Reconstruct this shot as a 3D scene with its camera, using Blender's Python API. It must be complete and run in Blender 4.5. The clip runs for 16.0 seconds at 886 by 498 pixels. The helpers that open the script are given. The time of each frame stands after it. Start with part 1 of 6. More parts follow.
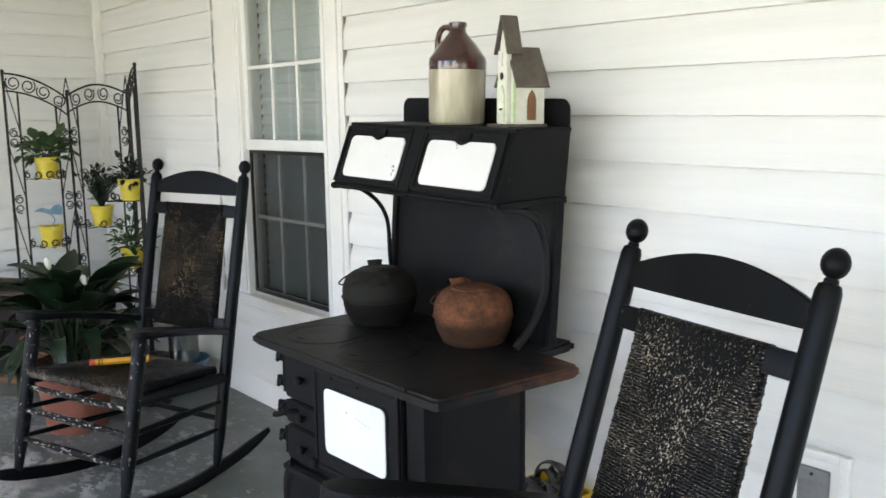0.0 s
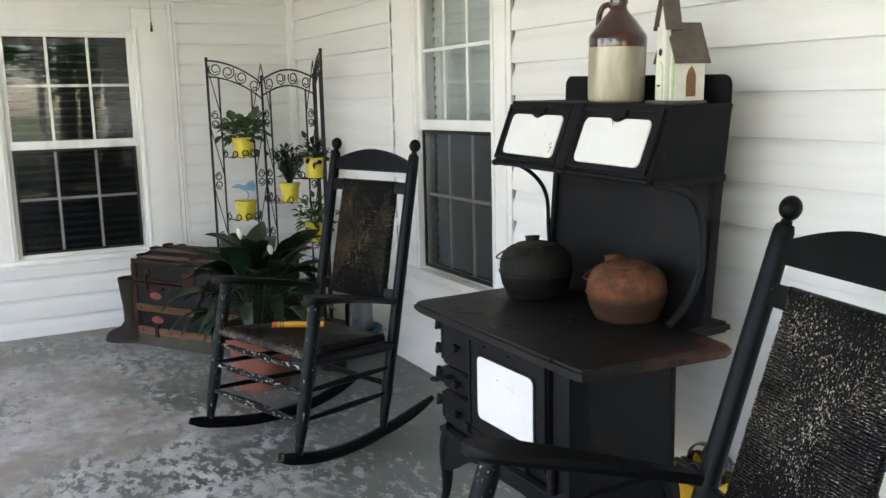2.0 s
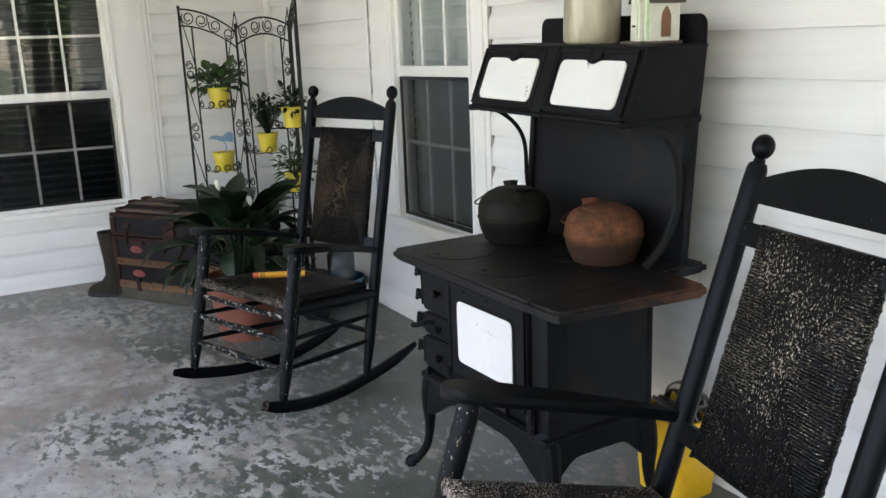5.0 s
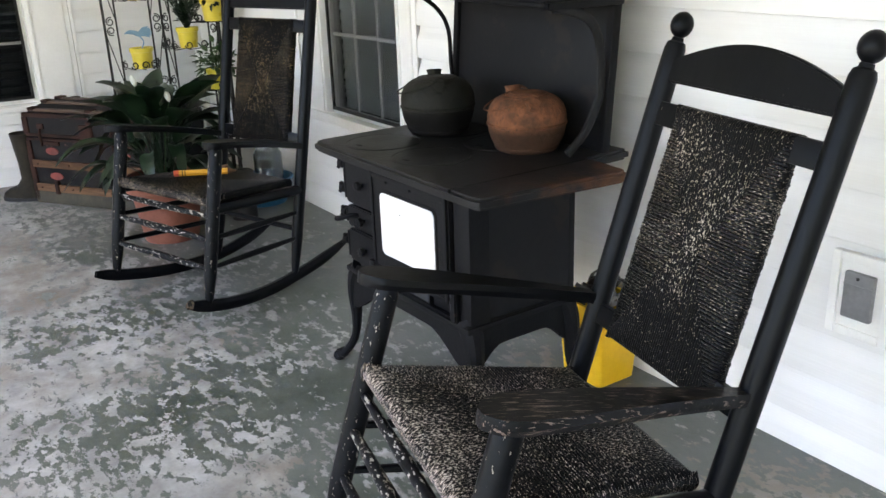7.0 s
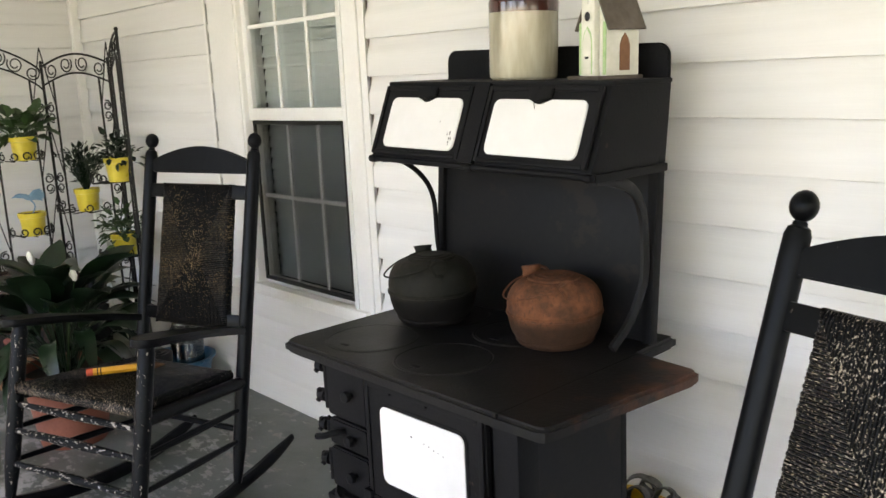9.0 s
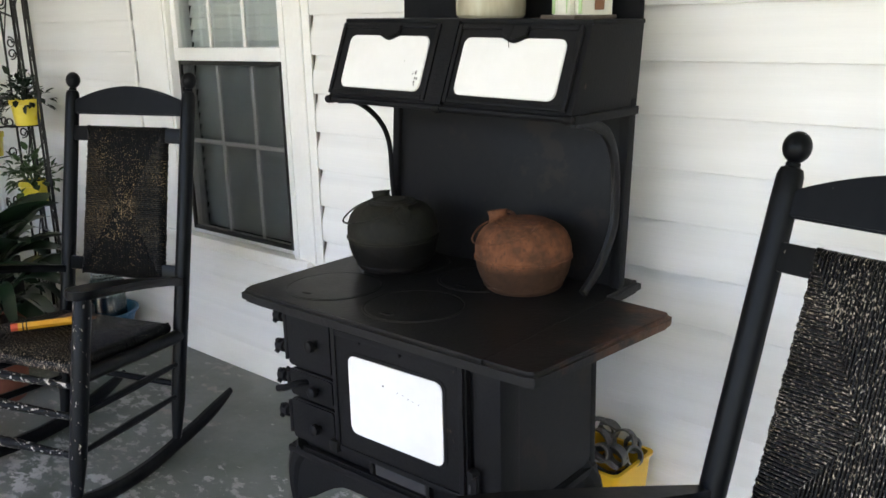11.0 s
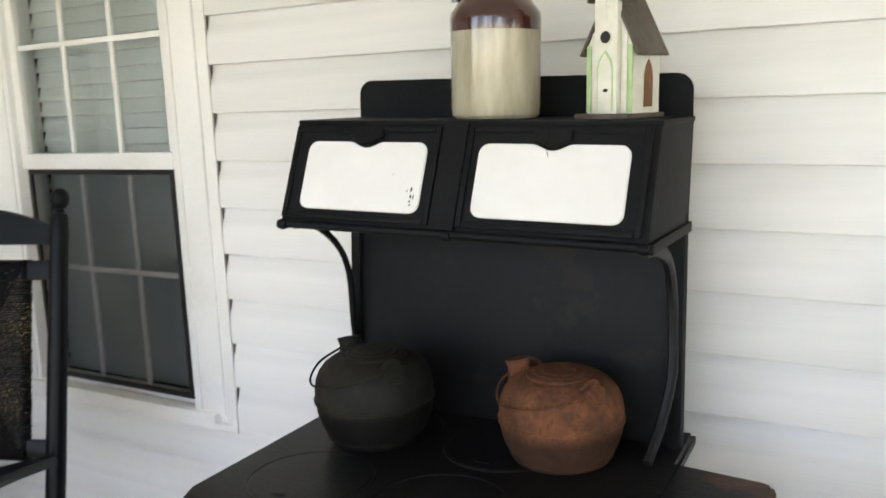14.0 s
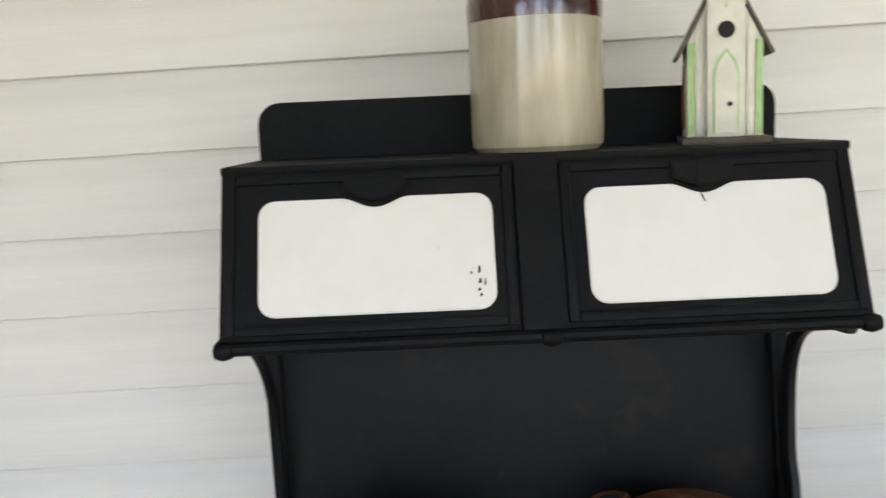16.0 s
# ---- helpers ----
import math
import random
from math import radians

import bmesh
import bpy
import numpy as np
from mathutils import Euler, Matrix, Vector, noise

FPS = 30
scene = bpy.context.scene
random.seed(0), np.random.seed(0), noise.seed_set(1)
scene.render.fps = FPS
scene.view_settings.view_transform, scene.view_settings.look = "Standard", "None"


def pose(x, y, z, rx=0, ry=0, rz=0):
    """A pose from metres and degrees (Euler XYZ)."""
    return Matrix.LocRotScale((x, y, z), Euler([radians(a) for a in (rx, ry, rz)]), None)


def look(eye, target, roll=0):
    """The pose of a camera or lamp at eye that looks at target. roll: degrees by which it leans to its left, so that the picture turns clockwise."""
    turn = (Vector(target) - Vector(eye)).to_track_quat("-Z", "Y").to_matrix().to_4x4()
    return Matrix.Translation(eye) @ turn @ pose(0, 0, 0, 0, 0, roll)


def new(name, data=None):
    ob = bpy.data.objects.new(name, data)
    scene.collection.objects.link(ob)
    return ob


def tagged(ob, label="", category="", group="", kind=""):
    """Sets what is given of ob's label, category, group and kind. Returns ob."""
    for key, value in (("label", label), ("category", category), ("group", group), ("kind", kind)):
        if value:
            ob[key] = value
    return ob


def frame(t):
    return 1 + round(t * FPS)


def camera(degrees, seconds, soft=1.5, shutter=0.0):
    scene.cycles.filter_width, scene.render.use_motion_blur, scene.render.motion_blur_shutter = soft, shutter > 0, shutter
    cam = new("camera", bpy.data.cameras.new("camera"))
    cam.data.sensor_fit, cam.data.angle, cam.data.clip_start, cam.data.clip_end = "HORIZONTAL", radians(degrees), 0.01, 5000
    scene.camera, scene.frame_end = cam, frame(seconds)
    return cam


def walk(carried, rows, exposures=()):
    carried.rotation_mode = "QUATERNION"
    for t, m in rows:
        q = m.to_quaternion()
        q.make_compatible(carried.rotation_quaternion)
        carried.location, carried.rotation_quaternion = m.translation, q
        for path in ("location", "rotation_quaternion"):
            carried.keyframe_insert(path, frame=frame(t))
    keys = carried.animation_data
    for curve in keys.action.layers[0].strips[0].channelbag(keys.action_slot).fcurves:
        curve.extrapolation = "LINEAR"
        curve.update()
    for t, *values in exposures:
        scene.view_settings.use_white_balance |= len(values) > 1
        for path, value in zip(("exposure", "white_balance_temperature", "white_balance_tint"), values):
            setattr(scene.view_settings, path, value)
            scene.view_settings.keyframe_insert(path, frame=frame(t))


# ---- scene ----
cam = camera(54.4, 16.0, soft=1.5, shutter=0.3)
PATH = [
    (0, (1.874, -1.902, 1.349), (0.361, -0.629, 1.045), -0.8),
    (0.5, (1.886, -1.929, 1.352), (0.326, -0.723, 1.021), -1.4),
    (1, (1.903, -1.947, 1.345), (0.321, -0.777, 0.986), -2.0),
    (1.5, (1.926, -1.927, 1.343), (0.249, -0.888, 1.011), -1.9),
    (2, (1.975, -1.886, 1.334), (0.233, -0.962, 1.0), -1.3),
    (2.5, (1.997, -1.878, 1.333), (0.272, -0.932, 0.975), -0.4),
    (3, (2.007, -1.883, 1.336), (0.284, -0.929, 0.985), -0.8),
    (3.5, (2.011, -1.882, 1.326), (0.295, -0.928, 0.944), -0.9),
    (3.7, (2.01, -1.881, 1.327), (0.291, -0.932, 0.946), -1.4),
    (5.8, (1.979, -1.856, 1.325), (0.31, -0.884, 0.808), -2.0),
    (6, (1.995, -1.83, 1.305), (0.344, -0.836, 0.768), -1.8),
    (6.5, (2.003, -1.831, 1.284), (0.399, -0.809, 0.666), -1.8),
    (7, (1.994, -1.827, 1.278), (0.41, -0.804, 0.611), -2.1),
    (7.5, (1.91, -1.84, 1.288), (0.342, -0.772, 0.655), -1.9),
    (8, (1.757, -1.857, 1.306), (0.237, -0.683, 0.749), -1.7),
    (8.5, (1.591, -1.812, 1.335), (0.076, -0.606, 0.835), -1.9),
    (8.7, (1.505, -1.781, 1.334), (-0.001, -0.526, 0.94), -1.9),
    (10.8, (1.279, -1.857, 1.312), (-0.026, -0.419, 0.832), -1.3),
    (11, (1.282, -1.855, 1.31), (-0.022, -0.423, 0.811), -1.5),
    (11.5, (1.285, -1.869, 1.295), (-0.012, -0.443, 0.761), -1.1),
    (12, (1.286, -1.881, 1.299), (-0.011, -0.449, 0.785), -1.2),
    (12.5, (1.25, -1.881, 1.305), (-0.034, -0.433, 0.8), -0.9),
    (13, (1.115, -1.824, 1.318), (-0.172, -0.346, 0.915), -1.6),
    (13.5, (0.903, -1.721, 1.327), (-0.331, -0.204, 0.906), -1.0),
    (14, (0.716, -1.686, 1.351), (-0.286, 0.017, 1.024), -2.4),
    (14.5, (0.553, -1.647, 1.356), (-0.313, 0.138, 1.056), -2.0),
    (15, (0.345, -1.507, 1.361), (-0.461, 0.298, 1.045), -1.65),
    (15.5, (0.107, -1.407, 1.355), (-0.515, 0.481, 1.104), -3.2),
    (16, (-0.084, -1.335, 1.366), (-0.147, 0.664, 1.077), -4.16),
]
walk(cam, [(t, look(e, g, r)) for t, e, g, r in PATH], [(0.0, 3.09, 6830, 20), (1.5, 3.01, 6880, 20), (3.5, 2.91, 6880, 20), (6.0, 2.89, 6950, 21), (6.5, 3.25, 7000, 21), (7.0, 3.27, 7050, 21), (8.5, 3.06, 7600, 23), (11.0, 3.03, 7050, 21), (12.5, 3.07, 7150, 22), (13.5, 3.08, 7200, 22), (14.5, 2.80, 7150, 22), (15.5, 2.93, 7150, 22), (16.0, 2.68, 7150, 22)])

# world, sun and exposure: a shaded porch, lit by the open garden side
SUN_UP, SUN_TURN = 62.0, 165.0
world = bpy.data.worlds.new("sky")
scene.world = world
world.use_nodes = True
wt = world.node_tree
sky = wt.nodes.new("ShaderNodeTexSky")
sky.sky_type = "NISHITA"
sky.sun_disc = False
sky.sun_elevation, sky.sun_rotation = radians(SUN_UP), radians(SUN_TURN)
wt.links.new(sky.outputs[0], wt.nodes["Background"].inputs[0])
wt.nodes["Background"].inputs[1].default_value = 0.15
sun = new("sun", bpy.data.lights.new("sun", "SUN"))
sun.data.energy, sun.data.angle, sun.data.color = 4.0, radians(0.5), (1.0, 0.95, 0.87)
sun.matrix_world = look((0, 0, 30), Vector((0, 0, 30)) - Vector((math.sin(radians(SUN_TURN)) * math.cos(radians(SUN_UP)), math.cos(radians(SUN_TURN)) * math.cos(radians(SUN_UP)), math.sin(radians(SUN_UP)))))


# ---------------------------------------------------------------- helpers
def node_mat(name):
    m = bpy.data.materials.new(name)
    m.use_nodes = True
    return m, m.node_tree, m.node_tree.nodes["Principled BSDF"]


def surface(name, c1, c2, scale=6.0, rough=0.6, bump=0.15, fine=60.0, metal=0.0, stretch=(1, 1, 1), spots=None, spot_scale=30.0, spot_at=0.62, rand=0.0, spot_stretch=None, coat=0.0, bump_dist=0.002):
    """Two tones mixed by a coarse noise, fine relief, and worn spots of a third tone."""
    m, nt, bs = node_mat(name)
    L = nt.links
    tc = nt.nodes.new("ShaderNodeTexCoord")
    mp = nt.nodes.new("ShaderNodeMapping")
    mp.inputs["Scale"].default_value = stretch
    L.new(tc.outputs["Object"], mp.inputs[0])
    n1 = nt.nodes.new("ShaderNodeTexNoise")
    n1.inputs["Scale"].default_value, n1.inputs["Detail"].default_value = scale, 6
    n2 = nt.nodes.new("ShaderNodeTexNoise")
    n2.inputs["Scale"].default_value, n2.inputs["Detail"].default_value = fine, 4
    L.new(mp.outputs[0], n1.inputs[0])
    L.new(mp.outputs[0], n2.inputs[0])
    ramp = nt.nodes.new("ShaderNodeValToRGB")
    ramp.color_ramp.elements[0].position, ramp.color_ramp.elements[1].position = 0.35, 0.68
    ramp.color_ramp.elements[0].color, ramp.color_ramp.elements[1].color = (*c1, 1), (*c2, 1)
    add = nt.nodes.new("ShaderNodeMath")
    add.operation = "MULTIPLY_ADD"
    add.inputs[1].default_value = 0.35
    L.new(n2.outputs[0], add.inputs[0])
    sub = nt.nodes.new("ShaderNodeMath")
    sub.operation = "MULTIPLY_ADD"
    sub.inputs[1].default_value, sub.inputs[2].default_value = 0.8, -0.08
    L.new(n1.outputs[0], sub.inputs[0])
    L.new(sub.outputs[0], add.inputs[2])
    L.new(add.outputs[0], ramp.inputs[0])
    colour = ramp.outputs[0]
    if rand:
        oi = nt.nodes.new("ShaderNodeObjectInfo")
        hs = nt.nodes.new("ShaderNodeHueSaturation")
        ma = nt.nodes.new("ShaderNodeMapRange")
        ma.inputs[3].default_value, ma.inputs[4].default_value = 1 - rand, 1 + rand
        L.new(oi.outputs["Random"], ma.inputs[0])
        L.new(ma.outputs[0], hs.inputs["Value"])
        L.new(colour, hs.inputs["Color"])
        colour = hs.outputs[0]
    rough_out = None
    if spots:
        mp2 = nt.nodes.new("ShaderNodeMapping")
        mp2.inputs["Scale"].default_value = spot_stretch or (1, 1, 1)
        L.new(tc.outputs["Object"], mp2.inputs[0])
        n3 = nt.nodes.new("ShaderNodeTexNoise")
        n3.inputs["Scale"].default_value, n3.inputs["Detail"].default_value = spot_scale, 8
        n3.inputs["Roughness"].default_value = 0.62
        L.new(mp2.outputs[0], n3.inputs[0])
        r3 = nt.nodes.new("ShaderNodeValToRGB")
        r3.color_ramp.elements[0].position, r3.color_ramp.elements[1].position = spot_at, spot_at + 0.03
        L.new(n3.outputs[0], r3.inputs[0])
        mx = nt.nodes.new("ShaderNodeMix")
        mx.data_type = "RGBA"
        L.new(r3.outputs[0], mx.inputs[0])
        L.new(colour, mx.inputs[6])
        mx.inputs[7].default_value = (*spots, 1)
        colour = mx.outputs[2]
    L.new(colour, bs.inputs["Base Color"])
    rr = nt.nodes.new("ShaderNodeMapRange")
    rr.inputs[3].default_value, rr.inputs[4].default_value = max(0.02, rough - 0.12), min(1, rough + 0.12)
    L.new(n1.outputs[0], rr.inputs[0])
    L.new(rr.outputs[0], bs.inputs["Roughness"])
    bs.inputs["Metallic"].default_value = metal
    bs.inputs["Coat Weight"].default_value = coat
    if bump:
        b = nt.nodes.new("ShaderNodeBump")
        b.inputs["Strength"].default_value, b.inputs["Distance"].default_value = bump, bump_dist
        L.new(n2.outputs[0], b.inputs["Height"])
        L.new(b.outputs[0], bs.inputs["Normal"])
    return m


def thing(name, label, category, m=None, group="", kind=""):
    e = new(name)
    e.empty_display_size = 0.05
    if m is not None:
        e.matrix_basis = m
    return tagged(e, label, category, group, kind)


def mesh_of(name, bm, material, smooth=0.6):
    me = bpy.data.meshes.new(name)
    bmesh.ops.recalc_face_normals(bm, faces=bm.faces)
    bm.to_mesh(me)
    bm.free()
    me.materials.append(material)
    if smooth:
        for p in me.polygons:
            p.use_smooth = True
        me.set_sharp_from_angle(angle=smooth)
    return me


def part(name, bm, material, parent=None, label="", smooth=0.6):
    ob = new(name, mesh_of(name, bm, material, smooth))
    if parent is not None:
        ob.parent = parent
    return tagged(ob, label)


def bevel(bm, w, seg=2, angle=0.5):
    es = [e for e in bm.edges if len(e.link_faces) == 2 and e.calc_face_angle(0) > angle]
    if es and w > 0:
        bmesh.ops.bevel(bm, geom=es, offset=w, segments=seg, affect="EDGES", clamp_overlap=True, profile=0.6)
    return bm


def box(x0, x1, y0, y1, z0, z1, w=0.003, bm=None, m=None, seg=2):
    b = bmesh.new()
    bmesh.ops.create_cube(b, size=1)
    for v in b.verts:
        v.co = Vector((x0 + (v.co.x + 0.5) * (x1 - x0), y0 + (v.co.y + 0.5) * (y1 - y0), z0 + (v.co.z + 0.5) * (z1 - z0)))
    bevel(b, w, seg)
    return merge(b, bm, m)


def merge(b, bm=None, m=None):
    """b joined into bm, moved by m; bm None: b itself."""
    if m is not None:
        bmesh.ops.transform(b, matrix=m, verts=b.verts)
    if bm is None:
        return b
    me = bpy.data.meshes.new("join")
    b.to_mesh(me)
    b.free()
    bm.from_mesh(me)
    bpy.data.meshes.remove(me)
    return bm


def lathe(profile, n=32, bm=None, m=None, cap=True):
    """A turned solid: profile rows of radius and height."""
    b = bmesh.new()
    rings = []
    for r, z in profile:
        if r < 1e-5:
            rings.append([b.verts.new((0, 0, z))])
        else:
            rings.append([b.verts.new((r * math.cos(k * math.tau / n), r * math.sin(k * math.tau / n), z)) for k in range(n)])
    for a, c in zip(rings, rings[1:]):
        for k in range(n):
            j = (k + 1) % n
            if len(a) == 1 and len(c) == 1:
                continue
            if len(a) == 1:
                b.faces.new((a[0], c[j], c[k]))
            elif len(c) == 1:
                b.faces.new((a[k], a[j], c[0]))
            else:
                b.faces.new((a[k], a[j], c[j], c[k]))
    if cap:
        for ring in (rings[0], rings[-1]):
            if len(ring) > 1:
                b.faces.new(ring)
    return merge(b, bm, m)


def rod(a, c, r0, r1=None, n=12, bm=None, prof=None):
    """A round bar from a to c; prof: rows of (share of the length, radius)."""
    a, c = Vector(a), Vector(c)
    d = c - a
    ln = d.length
    rows = [(f * ln, r) for f, r in prof] if prof else [(0, r0), (ln, r1 if r1 is not None else r0)]
    m = Matrix.Translation(a) @ d.to_track_quat("Z", "Y").to_matrix().to_4x4()
    return lathe([(r, z) for z, r in rows], n, bm, m)


def tube(pts, r, n=8, bm=None, taper=None, flat=None):
    """A round bar along a line of points; taper: radius at each point; flat: width and thickness of a strap."""
    b = bmesh.new()
    pts = [Vector(p) for p in pts]
    rings, up = [], None
    for i, p in enumerate(pts):
        d = (pts[min(i + 1, len(pts) - 1)] - pts[max(i - 1, 0)]).normalized()
        if up is None:
            up = d.orthogonal().normalized() if flat is None else Vector(flat[2])
        s = d.cross(up).normalized()
        up = s.cross(d).normalized()
        rr = taper[i] if taper else r
        ring = []
        for k in range(n):
            a = (k + 0.5) * math.tau / n
            if flat:
                ring.append(b.verts.new(p + s * (math.copysign(min(1, abs(math.cos(a)) * 1.3), math.cos(a)) * flat[0] / 2 * rr / r) + up * (math.copysign(min(1, abs(math.sin(a)) * 1.3), math.sin(a)) * flat[1] / 2 * rr / r)))
            else:
                ring.append(b.verts.new(p + (s * math.cos(a) + up * math.sin(a)) * rr))
        rings.append(ring)
    for a, c in zip(rings, rings[1:]):
        for k in range(n):
            b.faces.new((a[k], a[(k + 1) % n], c[(k + 1) % n], c[k]))
    b.faces.new(rings[0])
    b.faces.new(rings[-1])
    return merge(b, bm)


def spline(pts, n=8):
    """A smooth line through the points."""
    p = [Vector(q) for q in pts]
    p = [2 * p[0] - p[1]] + p + [2 * p[-1] - p[-2]]
    out = []
    for i in range(1, len(p) - 2):
        for k in range(n):
            t = k / n
            out.append(0.5 * (2 * p[i] + (p[i + 1] - p[i - 1]) * t + (2 * p[i - 1] - 5 * p[i] + 4 * p[i + 1] - p[i + 2]) * t * t + (3 * p[i] - p[i - 1] - 3 * p[i + 1] + p[i + 2]) * t ** 3))
    return out + [p[-2]]


def plate(outline, depth, m=None, w=0.002, bm=None, seg=2):
    """A flat plate: an outline of (u, v) in the xz plane, thick along y from 0 to depth."""
    b = bmesh.new()
    f = b.faces.new([b.verts.new((u, 0, v)) for u, v in outline])
    r = bmesh.ops.extrude_face_region(b, geom=[f])
    bmesh.ops.translate(b, verts=[v for v in r["geom"] if isinstance(v, bmesh.types.BMVert)], vec=(0, depth, 0))
    bmesh.ops.recalc_face_normals(b, faces=b.faces)
    if w:
        es = [e for e in b.edges if len(e.link_faces) == 2 and len(e.link_faces[0].verts) != len(e.link_faces[1].verts) and e.calc_face_angle(0) > 0.7]
        bmesh.ops.bevel(b, geom=es, offset=w, segments=seg, affect="EDGES", clamp_overlap=True)
    return merge(b, bm, m)


def rounded(x0, x1, z0, z1, r, n=5):
    """The outline of a rectangle with round corners."""
    out = []
    for cx, cz, a0 in ((x1 - r, z1 - r, 0), (x0 + r, z1 - r, 90), (x0 + r, z0 + r, 180), (x1 - r, z0 + r, 270)):
        for k in range(n + 1):
            a = radians(a0 + 90 * k / n)
            out.append((cx + r * math.cos(a), cz + r * math.sin(a)))
    return out


# ---------------------------------------------------------------- materials
WHITE_VINYL = surface("white_vinyl", (0.69, 0.69, 0.68), (0.75, 0.75, 0.74), 3.0, 0.45, 0.25, 26.0, stretch=(0.25, 0.25, 9), rand=0.015)
# wall core's colour holds the shade seen in the channel gaps
GAP_SHADE = surface("gap_shade", (0.12, 0.10, 0.08), (0.20, 0.175, 0.14), 6.0, 0.9, 0.3, 60.0)
WHITE_TRIM = surface("white_trim", (0.76, 0.76, 0.74), (0.82, 0.82, 0.80), 5.0, 0.4, 0.05, 80.0, spots=(0.45, 0.43, 0.38), spot_scale=14, spot_at=0.78)
IRON = surface("black_iron", (0.0048, 0.0049, 0.0058), (0.0098, 0.0095, 0.0102), 5.0, 0.55, 0.35, 160.0, spots=(0.045, 0.032, 0.024), spot_scale=9, spot_at=0.70)
IRON_TOP = surface("worn_iron", (0.0035, 0.0036, 0.0042), (0.0105, 0.0095, 0.0092), 7.0, 0.46, 0.4, 120.0, spots=(0.055, 0.035, 0.025), spot_scale=8, spot_at=0.68)
IRON_SHEET = surface("sheet_iron", (0.0048, 0.0050, 0.0062), (0.0100, 0.0097, 0.0102), 4.0, 0.5, 0.12, 60.0, spots=(0.0135, 0.0110, 0.0098), spot_scale=7, spot_at=0.585)
def rust_end(m):
    """Orange rust eaten into the shelf end of the cooking top."""
    nt = m.node_tree
    L, bs = nt.links, nt.nodes["Principled BSDF"]
    old = bs.inputs["Base Color"].links[0].from_socket
    tc = next(n for n in nt.nodes if n.bl_idname == "ShaderNodeTexCoord")
    sx = nt.nodes.new("ShaderNodeSeparateXYZ")
    L.new(tc.outputs["Object"], sx.inputs[0])
    n = nt.nodes.new("ShaderNodeTexNoise")
    n.inputs["Scale"].default_value, n.inputs["Detail"].default_value, n.inputs["Roughness"].default_value = 16, 8, 0.65
    L.new(tc.outputs["Object"], n.inputs[0])
    gx = nt.nodes.new("ShaderNodeMapRange")
    gx.inputs[1].default_value, gx.inputs[2].default_value, gx.inputs[3].default_value, gx.inputs[4].default_value = 0.31, 0.50, -0.38, 0.07
    L.new(sx.outputs[0], gx.inputs[0])
    gy = nt.nodes.new("ShaderNodeMapRange")
    gy.inputs[1].default_value, gy.inputs[2].default_value, gy.inputs[3].default_value, gy.inputs[4].default_value = -0.72, -0.36, -0.13, 0.05
    L.new(sx.outputs[1], gy.inputs[0])
    a1 = nt.nodes.new("ShaderNodeMath")
    L.new(n.outputs[0], a1.inputs[0])
    L.new(gx.outputs[0], a1.inputs[1])
    a2 = nt.nodes.new("ShaderNodeMath")
    L.new(a1.outputs[0], a2.inputs[0])
    L.new(gy.outputs[0], a2.inputs[1])
    r = nt.nodes.new("ShaderNodeValToRGB")
    r.color_ramp.elements[0].position, r.color_ramp.elements[1].position = 0.42, 0.78
    L.new(a2.outputs[0], r.inputs[0])
    mx = nt.nodes.new("ShaderNodeMix")
    mx.data_type = "RGBA"
    L.new(r.outputs[0], mx.inputs[0])
    L.new(old, mx.inputs[6])
    mx.inputs[7].default_value = (0.105, 0.040, 0.018, 1)
    L.new(mx.outputs[2], bs.inputs["Base Color"])


rust_end(IRON_TOP)
RUST = surface("rust", (0.064, 0.030, 0.019), (0.165, 0.065, 0.033), 24.0, 0.9, 1.0, 85.0, spots=(0.082, 0.039, 0.024), spot_scale=110, spot_at=0.565, spot_stretch=(1, 1, 0.5), bump_dist=0.003)
KETTLE_DARK = surface("dark_cast_iron", (0.0080, 0.0092, 0.0084), (0.020, 0.0185, 0.0145), 14.0, 0.65, 0.9, 80.0, spots=(0.085, 0.045, 0.02), spot_scale=14, spot_at=0.675)


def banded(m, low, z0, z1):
    """A darker colour below an uneven line at height z0 to z1."""
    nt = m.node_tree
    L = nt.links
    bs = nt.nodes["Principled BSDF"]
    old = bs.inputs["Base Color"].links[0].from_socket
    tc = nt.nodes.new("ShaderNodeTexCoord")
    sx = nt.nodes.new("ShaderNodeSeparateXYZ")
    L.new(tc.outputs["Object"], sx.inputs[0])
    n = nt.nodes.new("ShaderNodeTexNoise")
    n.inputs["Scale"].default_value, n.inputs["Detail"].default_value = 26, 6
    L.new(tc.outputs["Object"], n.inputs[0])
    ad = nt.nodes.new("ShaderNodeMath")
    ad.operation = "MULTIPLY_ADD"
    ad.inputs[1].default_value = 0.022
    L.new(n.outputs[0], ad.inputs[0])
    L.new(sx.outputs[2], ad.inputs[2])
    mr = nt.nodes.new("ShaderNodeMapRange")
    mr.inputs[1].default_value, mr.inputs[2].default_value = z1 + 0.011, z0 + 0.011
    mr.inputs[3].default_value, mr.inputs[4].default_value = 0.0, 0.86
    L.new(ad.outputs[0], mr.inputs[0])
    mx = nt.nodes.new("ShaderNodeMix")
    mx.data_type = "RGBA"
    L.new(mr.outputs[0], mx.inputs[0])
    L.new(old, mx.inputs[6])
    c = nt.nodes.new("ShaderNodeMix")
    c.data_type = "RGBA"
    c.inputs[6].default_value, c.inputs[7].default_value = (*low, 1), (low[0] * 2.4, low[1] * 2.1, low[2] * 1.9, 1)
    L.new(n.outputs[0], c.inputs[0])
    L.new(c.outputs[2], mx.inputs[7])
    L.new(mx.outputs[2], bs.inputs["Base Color"])


